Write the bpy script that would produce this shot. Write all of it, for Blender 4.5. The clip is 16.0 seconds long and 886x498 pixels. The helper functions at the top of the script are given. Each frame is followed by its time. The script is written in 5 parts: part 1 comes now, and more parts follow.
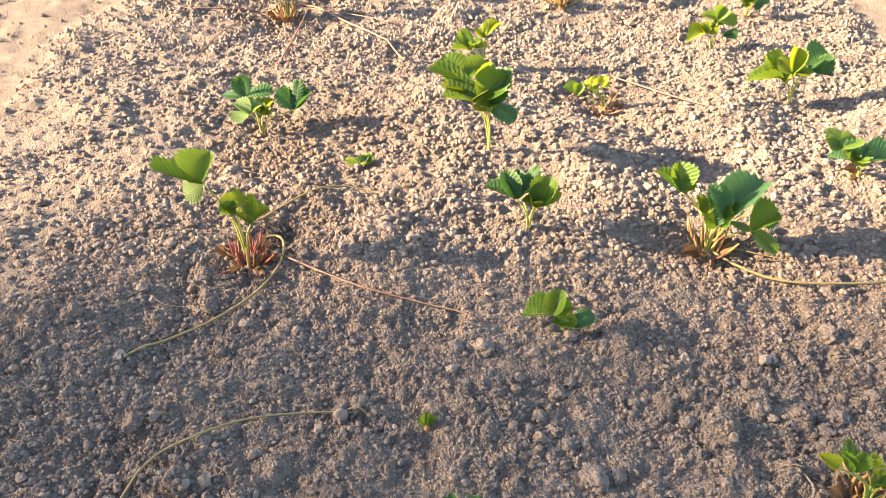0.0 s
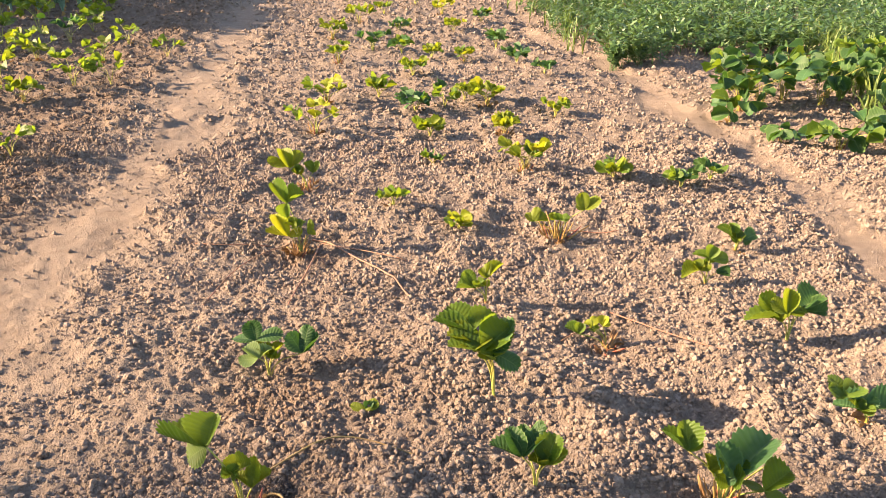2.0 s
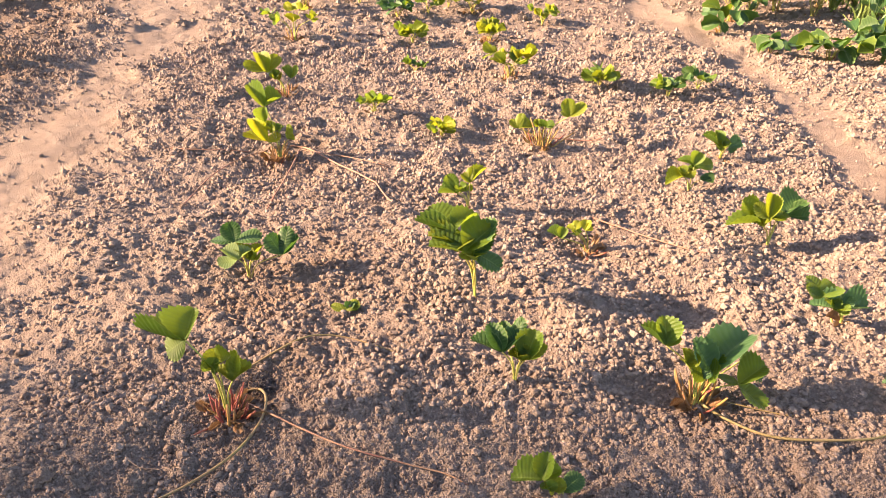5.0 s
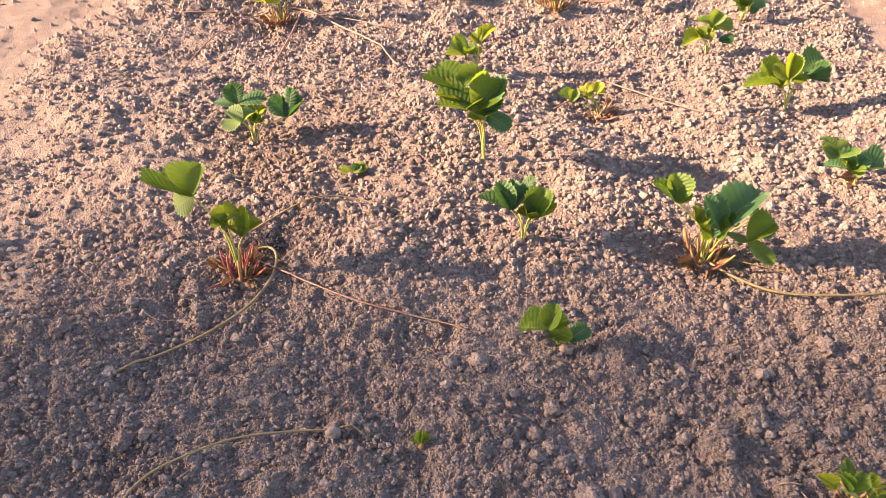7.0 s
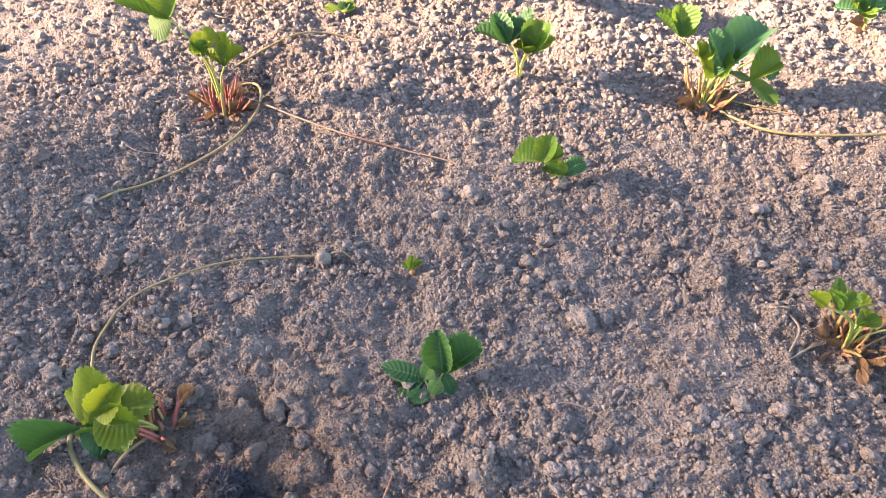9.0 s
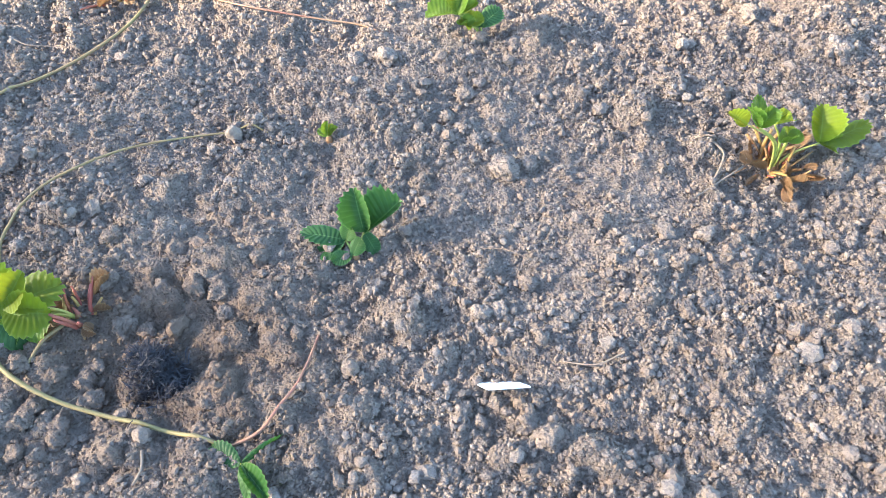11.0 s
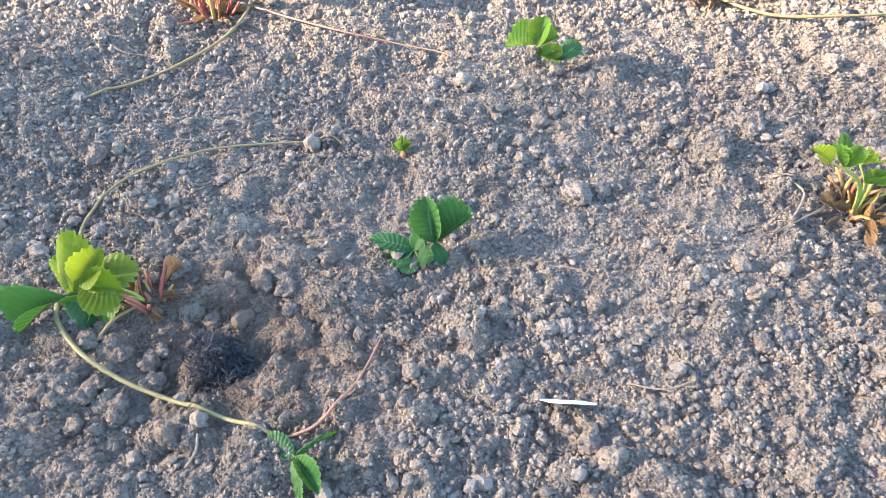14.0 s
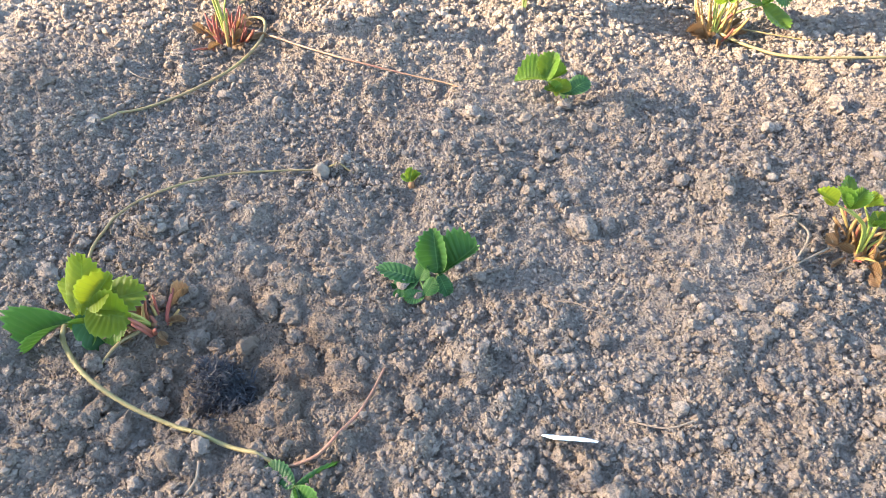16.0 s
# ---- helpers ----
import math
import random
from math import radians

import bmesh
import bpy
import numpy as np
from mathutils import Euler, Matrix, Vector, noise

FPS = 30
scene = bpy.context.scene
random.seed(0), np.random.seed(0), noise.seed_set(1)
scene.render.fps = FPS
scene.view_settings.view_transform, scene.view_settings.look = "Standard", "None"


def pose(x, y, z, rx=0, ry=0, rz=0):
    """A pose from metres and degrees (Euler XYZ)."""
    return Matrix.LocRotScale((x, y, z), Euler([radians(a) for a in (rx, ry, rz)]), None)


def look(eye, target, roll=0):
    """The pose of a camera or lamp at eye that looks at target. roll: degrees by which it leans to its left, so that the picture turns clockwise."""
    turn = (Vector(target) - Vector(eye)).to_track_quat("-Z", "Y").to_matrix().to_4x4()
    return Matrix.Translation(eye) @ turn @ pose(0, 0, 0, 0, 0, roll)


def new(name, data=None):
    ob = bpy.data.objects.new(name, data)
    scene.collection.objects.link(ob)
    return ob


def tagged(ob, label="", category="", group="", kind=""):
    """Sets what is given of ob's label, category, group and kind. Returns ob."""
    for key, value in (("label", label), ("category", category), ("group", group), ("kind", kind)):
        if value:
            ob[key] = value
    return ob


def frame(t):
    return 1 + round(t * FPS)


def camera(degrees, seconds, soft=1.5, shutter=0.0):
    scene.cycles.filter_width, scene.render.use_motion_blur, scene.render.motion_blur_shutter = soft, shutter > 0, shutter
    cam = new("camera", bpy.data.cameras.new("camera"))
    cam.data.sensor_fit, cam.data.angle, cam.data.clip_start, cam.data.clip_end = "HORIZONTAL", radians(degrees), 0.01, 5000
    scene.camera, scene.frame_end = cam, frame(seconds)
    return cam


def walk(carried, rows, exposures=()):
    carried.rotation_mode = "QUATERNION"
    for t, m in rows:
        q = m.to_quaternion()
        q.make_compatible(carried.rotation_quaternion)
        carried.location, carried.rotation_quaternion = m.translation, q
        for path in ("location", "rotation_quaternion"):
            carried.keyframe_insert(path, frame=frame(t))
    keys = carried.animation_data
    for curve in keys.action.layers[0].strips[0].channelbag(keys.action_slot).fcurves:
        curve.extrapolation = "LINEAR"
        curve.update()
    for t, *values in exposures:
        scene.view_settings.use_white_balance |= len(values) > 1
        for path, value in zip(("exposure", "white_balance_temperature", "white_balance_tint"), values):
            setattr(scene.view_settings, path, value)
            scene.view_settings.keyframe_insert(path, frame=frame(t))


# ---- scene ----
cam = camera(63.8, 16.0, soft=0.6)
PATH = [
    (0, (0.006, 0.011, 0.852), (0.028, 1.554, -0.421), 1.1),
    (0.4, (-0.009, 0.034, 0.873), (-0.007, 1.648, -0.308), 1.5),
    (0.5, (-0.004, 0.03, 0.895), (-0.001, 1.666, -0.255), 1.1),
    (1, (-0.006, 0.026, 0.924), (-0.027, 1.759, -0.074), 0.6),
    (1.5, (0.006, 0.042, 0.944), (0.014, 1.816, 0.02), 0.8),
    (2, (0.006, 0.054, 0.964), (0.007, 1.879, 0.145), 0.6),
    (2.5, (0.009, 0.055, 0.978), (0.002, 1.901, 0.208), 0.5),
    (3, (0.01, 0.049, 0.973), (0.017, 1.895, 0.203), 1.0),
    (3.5, (0.01, 0.06, 0.95), (0.031, 1.851, 0.06), 0.9),
    (4, (0.013, 0.06, 0.933), (0.052, 1.823, -0.011), 1.2),
    (4.2, (0.014, 0.058, 0.931), (0.053, 1.817, -0.019), 1.2),
    (6.3, (0.005, 0.051, 0.88), (0.078, 1.648, -0.321), 2.5),
    (6.5, (0.014, 0.04, 0.883), (0.074, 1.614, -0.35), 2.2),
    (7, (0.008, 0.038, 0.864), (0.043, 1.576, -0.415), 1.3),
    (7.5, (0.012, 0.035, 0.863), (0.055, 1.575, -0.412), 1.3),
    (8, (0.016, 0.023, 0.844), (0.095, 1.517, -0.483), 2.3),
    (8.5, (0.016, 0.008, 0.801), (0.088, 1.41, -0.622), 2.6),
    (9, (0.005, -0.007, 0.773), (0.074, 1.324, -0.719), 2.9),
    (9.5, (0.002, -0.025, 0.744), (0.051, 1.178, -0.853), 1.6),
    (10, (0.017, -0.043, 0.726), (0.11, 1.116, -0.901), 0.3),
    (10.2, (0.031, -0.048, 0.724), (0.146, 1.076, -0.927), 0.3),
    (12.3, (0.1, -0.059, 0.68), (0.235, 1.23, -0.843), -1.1),
    (12.5, (0.091, -0.071, 0.683), (0.218, 1.244, -0.819), -1.3),
    (13, (0.065, -0.077, 0.679), (0.148, 1.236, -0.827), 0.2),
    (13.5, (0.046, -0.102, 0.657), (0.075, 1.178, -0.879), -0.4),
    (14, (0.046, -0.097, 0.666), (0.053, 1.195, -0.86), -0.7),
    (14.5, (0.045, -0.099, 0.675), (0.041, 1.208, -0.839), -1.1),
    (15, (0.043, -0.11, 0.673), (0.016, 1.211, -0.829), -0.8),
    (15.5, (0.041, -0.103, 0.679), (0.021, 1.226, -0.816), -0.2),
    (16, (0.044, -0.093, 0.677), (0.04, 1.248, -0.807), 0.4),
]
# seconds, stops, kelvin, tint: the phone meters and tints its picture as it tilts
EXPOSURES = [(0, 3.05, 6750, 10), (1, 2.65, 6950, 13), (2.5, 2.44, 7150, 18), (4, 2.58, 7350, 23), (7, 2.72, 6950, 30), (8, 2.82, 6700, 27), (9, 3.30, 6050, 19), (10, 3.75, 5750, 9), (12.5, 3.81, 5550, 3), (14.5, 3.82, 5600, 3), (16, 3.68, 5950, 4)]
walk(cam, [(t, look(eye, target, roll)) for t, eye, target, roll in PATH], EXPOSURES)

# ---- sky, sun and exposure ----
SUN_TO = Vector((1.0, -0.03, -0.42)).normalized()      # the way the sunlight travels
elevation = math.asin(-SUN_TO.z)
azimuth = math.atan2(-SUN_TO.x, -SUN_TO.y)             # clockwise from +y
world = bpy.data.worlds.new("evening_sky")
scene.world = world
world.use_nodes = True
wn = world.node_tree.nodes
sky = wn.new("ShaderNodeTexSky")
sky.sky_type = "NISHITA"
sky.sun_disc = False
sky.sun_elevation, sky.sun_rotation = elevation, azimuth
wn["Background"].inputs["Strength"].default_value = 0.085
world.node_tree.links.new(sky.outputs["Color"], wn["Background"].inputs["Color"])
sun = new("sun", bpy.data.lights.new("sun", "SUN"))
sun.data.energy, sun.data.angle, sun.data.color = 5.0, radians(0.6), (1.0, 0.78, 0.53)
sun.matrix_world = look((-12, 3, 6), Vector((-12, 3, 6)) + SUN_TO)


# ---- materials ----
def material(name):
    m = bpy.data.materials.new(name)
    m.use_nodes = True
    m.node_tree.nodes.clear()
    out = m.node_tree.nodes.new("ShaderNodeOutputMaterial")
    return m, m.node_tree.nodes, m.node_tree.links, out


def add(nodes, kind, **values):
    n = nodes.new(kind)
    for key, value in values.items():
        n.inputs[key.replace("_", " ")].default_value = value
    return n


def mix_colour(nodes, links, fac, a, b, blend="MIX"):
    n = nodes.new("ShaderNodeMix")
    n.data_type, n.blend_type = "RGBA", blend
    for slot, value in ((0, fac), (6, a), (7, b)):
        if isinstance(value, bpy.types.NodeSocket):
            links.new(value, n.inputs[slot])
        else:
            n.inputs[slot].default_value = value if slot == 0 else (*value, 1)
    return n.outputs[2]


def ramp(nodes, links, value, low, high, to_low=0.0, to_high=1.0):
    n = nodes.new("ShaderNodeMapRange")
    links.new(value, n.inputs[0])
    for i, v in enumerate((low, high, to_low, to_high)):
        n.inputs[i + 1].default_value = v
    return n.outputs[0]


def soil_material(name, loose, lump=False):
    """Dry grey-brown loam; trodden, damp and shade-darkened where the mesh says so."""
    m, N, L, out = material(name)
    geo = N.new("ShaderNodeNewGeometry")
    pos = geo.outputs["Position"]
    big = add(N, "ShaderNodeTexNoise", Scale=1.7, Detail=4.0, Roughness=0.6)
    mid = add(N, "ShaderNodeTexNoise", Scale=14.0, Detail=6.0, Roughness=0.65)
    fine = add(N, "ShaderNodeTexNoise", Scale=160.0, Detail=5.0, Roughness=0.7)
    cells = add(N, "ShaderNodeTexVoronoi", Scale=120.0)
    grit = add(N, "ShaderNodeTexVoronoi", Scale=260.0)
    for n in (big, mid, fine, cells, grit):
        L.new(pos, n.inputs["Vector"])
    # ground darker than its loose crumbs: crevice shade put into the colour
    c = mix_colour(N, L, ramp(N, L, mid.outputs["Fac"], 0.3, 0.7), (0.166, 0.119, 0.090) if loose else (0.122, 0.089, 0.068), (0.246, 0.187, 0.147) if loose else (0.185, 0.142, 0.112))
    c = mix_colour(N, L, ramp(N, L, big.outputs["Fac"], 0.35, 0.7, 0.0, 0.4), c, (0.245, 0.192, 0.150))
    c = mix_colour(N, L, ramp(N, L, fine.outputs["Fac"], 0.35, 0.75, 0.0, 0.4), c, (0.272, 0.226, 0.189))
    c = mix_colour(N, L, ramp(N, L, cells.outputs["Color"], 0.0, 1.0, 0.0, 0.25), c, (0.140, 0.106, 0.084))
    if loose:
        c = mix_colour(N, L, ramp(N, L, geo.outputs["Random Per Island"], 0.7, 1.0, 0.0, 0.5), c, (0.315, 0.263, 0.222))
        c = mix_colour(N, L, ramp(N, L, geo.outputs["Random Per Island"], 0.0, 0.5, 0.45, 0.0), c, (0.120, 0.087, 0.065))
        info = N.new("ShaderNodeObjectInfo")
        c = mix_colour(N, L, ramp(N, L, info.outputs["Random"], 0.0, 1.0, 0.3 if lump else 0.05, 0.85 if lump else 0.2), c, (0.148, 0.109, 0.085))
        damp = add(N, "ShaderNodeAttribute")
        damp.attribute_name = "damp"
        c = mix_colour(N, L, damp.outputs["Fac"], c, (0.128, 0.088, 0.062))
    else:
        trodden, damp, ash = (N.new("ShaderNodeAttribute") for _ in range(3))
        trodden.attribute_name, damp.attribute_name, ash.attribute_name = "trodden", "damp", "ash"
        pale = mix_colour(N, L, ramp(N, L, mid.outputs["Fac"], 0.35, 0.7), (0.160, 0.119, 0.090), (0.218, 0.168, 0.130))
        c = mix_colour(N, L, ramp(N, L, trodden.outputs["Fac"], 0.0, 1.0, 0.0, 0.75), c, pale)
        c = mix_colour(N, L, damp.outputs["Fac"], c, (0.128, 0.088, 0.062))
        c = mix_colour(N, L, ash.outputs["Fac"], c, (0.016, 0.015, 0.018))
    bsdf = add(N, "ShaderNodeBsdfPrincipled", Roughness=0.95, Specular_IOR_Level=0.15)
    L.new(c, bsdf.inputs["Base Color"])
    one = add(N, "ShaderNodeBump", Strength=0.7 if lump else 0.3 if loose else 0.6, Distance=0.002 if loose else 0.004)
    two = add(N, "ShaderNodeBump", Strength=0.9 if lump else 0.4 if loose else 0.9, Distance=0.002 if loose else 0.003)
    inv = ramp(N, L, cells.outputs["Distance"], 0.0, 0.7, 1.0, 0.0)
    inv2 = ramp(N, L, grit.outputs["Distance"], 0.0, 0.7, 1.0, 0.0)
    if not loose:
        keep = ramp(N, L, trodden.outputs["Fac"], 0.0, 1.0, 1.0, 0.25)
        mul = N.new("ShaderNodeMath")
        mul.operation = "MULTIPLY"
        L.new(inv, mul.inputs[0])
        L.new(keep, mul.inputs[1])
        inv = mul.outputs[0]
    L.new(inv, one.inputs["Height"])
    L.new(inv2, two.inputs["Height"])
    L.new(one.outputs["Normal"], two.inputs["Normal"])
    three = add(N, "ShaderNodeBump", Strength=1.0, Distance=0.005)
    L.new(fine.outputs["Fac"], three.inputs["Height"])
    L.new(two.outputs["Normal"], three.inputs["Normal"])
    L.new(three.outputs["Normal"], bsdf.inputs["Normal"])
    L.new(bsdf.outputs[0], out.inputs[0])
    return m


def leaf_material(name, face, lit, rim, through_it):
    """Serrated leaf: pleated veins, rim paled as if lit from behind, light shining through."""
    m, N, L, out = material(name)
    uv = N.new("ShaderNodeUVMap")
    uv.uv_map = "UVMap"
    sep = N.new("ShaderNodeSeparateXYZ")
    L.new(uv.outputs[0], sep.inputs[0])
    info = N.new("ShaderNodeObjectInfo")
    noise_tex = add(N, "ShaderNodeTexNoise", Scale=60.0, Detail=4.0)
    geo = N.new("ShaderNodeNewGeometry")
    L.new(geo.outputs["Position"], noise_tex.inputs["Vector"])
    side = N.new("ShaderNodeMath")                        # 0 at the midrib, 1 at the rim
    side.operation = "ABSOLUTE"
    L.new(sep.outputs[0], side.inputs[0])
    freq = N.new("ShaderNodeMath")                        # side veins run to the teeth
    freq.operation = "MULTIPLY"
    freq.inputs[1].default_value = 2 * math.pi * 11
    L.new(sep.outputs[1], freq.inputs[0])
    wave = N.new("ShaderNodeMath")
    wave.operation = "COSINE"
    L.new(freq.outputs[0], wave.inputs[0])
    c = mix_colour(N, L, ramp(N, L, info.outputs["Random"], 0, 1, 0.0, 0.22), face, rim)
    c = mix_colour(N, L, ramp(N, L, noise_tex.outputs["Fac"], 0.35, 0.75, 0.0, 0.22), c, lit)
    c = mix_colour(N, L, ramp(N, L, wave.outputs[0], -0.5, -1.0, 0.0, 0.17), c, rim)
    # backlit glow of the leaf edge, painted as a pale rim
    c = mix_colour(N, L, ramp(N, L, side.outputs[0], 0.90, 1.0, 0.0, 0.8), c, rim)
    c = mix_colour(N, L, ramp(N, L, side.outputs[0], 0.0, 0.07, 0.6, 0.0), c, rim)
    bsdf = add(N, "ShaderNodeBsdfPrincipled", Roughness=0.5, Specular_IOR_Level=0.2)
    L.new(c, bsdf.inputs["Base Color"])
    bump = add(N, "ShaderNodeBump", Strength=0.3, Distance=0.0010)
    L.new(wave.outputs[0], bump.inputs["Height"])
    L.new(bump.outputs["Normal"], bsdf.inputs["Normal"])
    shine = N.new("ShaderNodeBsdfTranslucent")
    t = mix_colour(N, L, ramp(N, L, wave.outputs[0], -0.6, -1.0, 0.0, 0.25), lit, face)
    L.new(t, shine.inputs["Color"])
    both = N.new("ShaderNodeMixShader")
    both.inputs[0].default_value = through_it
    L.new(bsdf.outputs[0], both.inputs[1])
    L.new(shine.outputs[0], both.inputs[2])
    L.new(both.outputs[0], out.inputs[0])
    return m


def stalk_material(name, a, b, rough=0.7):
    m, N, L, out = material(name)
    info = N.new("ShaderNodeObjectInfo")
    geo = N.new("ShaderNodeNewGeometry")
    n1 = add(N, "ShaderNodeTexNoise", Scale=70.0, Detail=5.0)
    n2 = add(N, "ShaderNodeTexNoise", Scale=9.0, Detail=2.0)
    L.new(geo.outputs["Position"], n1.inputs["Vector"])
    L.new(geo.outputs["Position"], n2.inputs["Vector"])
    c = mix_colour(N, L, ramp(N, L, n2.outputs["Fac"], 0.35, 0.65), a, b)
    c = mix_colour(N, L, ramp(N, L, n1.outputs["Fac"], 0.4, 0.7, 0.0, 0.6), c, b)
    c = mix_colour(N, L, ramp(N, L, info.outputs["Random"], 0, 1, 0.0, 0.7), c, a)
    bsdf = add(N, "ShaderNodeBsdfPrincipled", Roughness=rough, Specular_IOR_Level=0.3)
    L.new(c, bsdf.inputs["Base Color"])
    bump = add(N, "ShaderNodeBump", Strength=0.5, Distance=0.001)
    L.new(n1.outputs["Fac"], bump.inputs["Height"])
    L.new(bump.outputs["Normal"], bsdf.inputs["Normal"])
    L.new(bsdf.outputs[0], out.inputs[0])
    return m


def blade_material(name, a, b, glow=0.35):
    """Thin foliage of a crop or grass: tint differs from blade to blade."""
    m, N, L, out = material(name)
    geo = N.new("ShaderNodeNewGeometry")
    c = mix_colour(N, L, geo.outputs["Random Per Island"], a, b)
    bsdf = add(N, "ShaderNodeBsdfPrincipled", Roughness=0.5, Specular_IOR_Level=0.4)
    shine = N.new("ShaderNodeBsdfTranslucent")
    L.new(c, bsdf.inputs["Base Color"])
    lit = mix_colour(N, L, 0.5, c, (0.28, 0.42, 0.06))
    L.new(lit, shine.inputs["Color"])
    both = N.new("ShaderNodeMixShader")
    both.inputs[0].default_value = glow
    L.new(bsdf.outputs[0], both.inputs[1])
    L.new(shine.outputs[0], both.inputs[2])
    L.new(both.outputs[0], out.inputs[0])
    return m


SOIL = soil_material("dry_loam", False)
CLOD = soil_material("loose_loam", True)
LUMP = soil_material("caked_loam", True, True)
LEAVES = {
    "dark": leaf_material("leaf_dark", (0.010, 0.040, 0.013), (0.070, 0.170, 0.014), (0.150, 0.230, 0.070), 0.26),
    "mid": leaf_material("leaf_mid", (0.034, 0.072, 0.009), (0.225, 0.315, 0.018), (0.160, 0.235, 0.05), 0.40),
    "young": leaf_material("leaf_young", (0.078, 0.100, 0.006), (0.29, 0.345, 0.014), (0.19, 0.25, 0.045), 0.38),
    "yellow": leaf_material("leaf_yellow", (0.176, 0.208, 0.012), (0.40, 0.40, 0.018), (0.28, 0.30, 0.056), 0.38),
    "grey": leaf_material("leaf_greyish", (0.027, 0.076, 0.032), (0.104, 0.224, 0.040), (0.136, 0.224, 0.096), 0.28),
    "dry": leaf_material("leaf_withered", (0.136, 0.068, 0.032), (0.192, 0.104, 0.040), (0.224, 0.152, 0.080), 0.2),
    "pale": leaf_material("leaf_pale", (0.096, 0.160, 0.056), (0.240, 0.336, 0.064), (0.272, 0.336, 0.144), 0.36),
}
STALKS = {
    "green": stalk_material("stalk_green", (0.256, 0.288, 0.056), (0.360, 0.288, 0.080)),
    "red": stalk_material("stalk_red", (0.20, 0.045, 0.038), (0.26, 0.10, 0.050)),
    "brown": stalk_material("stalk_brown", (0.176, 0.084, 0.036), (0.272, 0.160, 0.060)),
    "gold": stalk_material("stalk_gold", (0.288, 0.152, 0.048), (0.288, 0.216, 0.064)),
    "runner": stalk_material("runner_tan", (0.176, 0.144, 0.052), (0.200, 0.120, 0.064), 0.6),
    "runner_red": stalk_material("runner_red", (0.205, 0.092, 0.062), (0.225, 0.140, 0.078), 0.6),
    "straw": stalk_material("dry_straw", (0.205, 0.150, 0.106), (0.150, 0.100, 0.068), 0.8),
    "ash": stalk_material("charred_fibre", (0.014, 0.013, 0.017), (0.060, 0.054, 0.056), 0.7),
}
CARROT = blade_material("carrot_tops", (0.013, 0.046, 0.014), (0.080, 0.150, 0.050), 0.22)
GRASS = blade_material("grass_blades", (0.055, 0.120, 0.020), (0.17, 0.21, 0.055), 0.22)
ONION = blade_material("onion_leaves", (0.09, 0.19, 0.12), (0.20, 0.32, 0.22))


# ---- ground ----
def hashed(ix, iy, k):
    """A repeatable random number from 0 to 1 for each cell."""
    h = (ix.astype(np.int64) * 374761393 + iy.astype(np.int64) * 668265263 + k * 1442695041) & 0xFFFFFFFF
    h = ((h ^ (h >> 13)) * 1274126177) & 0xFFFFFFFF
    h = ((h ^ (h >> 16)) * 2246822519) & 0xFFFFFFFF
    return ((h ^ (h >> 15)) & 0xFFFFFF) / float(0x1000000)


def value_noise(x, y, size, k):
    u, v = x / size, y / size
    i, j = np.floor(u), np.floor(v)
    f, g = u - i, v - j
    f, g = f * f * (3 - 2 * f), g * g * (3 - 2 * g)
    a, b = hashed(i, j, k), hashed(i + 1, j, k)
    c, d = hashed(i, j + 1, k), hashed(i + 1, j + 1, k)
    return (a + (b - a) * f) * (1 - g) + (c + (d - c) * f) * g - 0.5


def crumbs(x, y, size, share, k):
    """Heights of rounded crumbs strewn on a jittered grid."""
    best = np.zeros_like(x)
    i0, j0 = np.floor(x / size), np.floor(y / size)
    for di in (-1, 0, 1):
        for dj in (-1, 0, 1):
            i, j = i0 + di, j0 + dj
            cx, cy = (i + hashed(i, j, k)) * size, (j + hashed(i, j, k + 1)) * size
            r = size * (0.22 + 0.36 * hashed(i, j, k + 2)) * (hashed(i, j, k + 3) < share)
            d2 = (x - cx) ** 2 + ((y - cy) * (0.8 + 0.5 * hashed(i, j, k + 4))) ** 2
            best = np.maximum(best, np.sqrt(np.maximum(r * r - d2, 0)) * 0.75)
    return best


def furrow(x, y, xs, ys, width):
    """1 on the middle line of a trodden path, 0 off it."""
    mid = np.interp(y, ys, xs) + 0.05 * np.sin(y * 2.3) + 0.03 * np.sin(y * 5.1 + 1)
    wobble = width * (1 + 1.0 * value_noise(x, y, 0.35, 61) + 0.9 * value_noise(x, y, 0.12, 62) + 0.5 * value_noise(x, y, 0.04, 63))
    return np.clip(1.5 - 0.8 * np.abs(x - mid) / wobble, 0, 1)


def paths(x, y):
    left = furrow(x, y, [-1.06, -1.10, -1.18, -1.34, -1.50, -2.00, -2.75, -3.3, -9], [0, 1.2, 2.3, 3.2, 4.2, 6.9, 11, 14.5, 60], 0.165)
    left = left * np.clip(0.6 + (y - 1.5) / 1.4, 0.6, 1)
    right = furrow(x, y, [1.5, 1.48, 1.50, 1.44, 1.38, 1.22, 0.86, 0.95, 1.4], [0, 2.4, 2.75, 3.9, 5.3, 6.1, 7.8, 10, 60], 0.095)
    end = np.clip(1.3 - np.abs(y - 12.9 - 0.05 * x) / 0.6, 0, 1)
    return np.maximum(np.maximum(left, right), end)


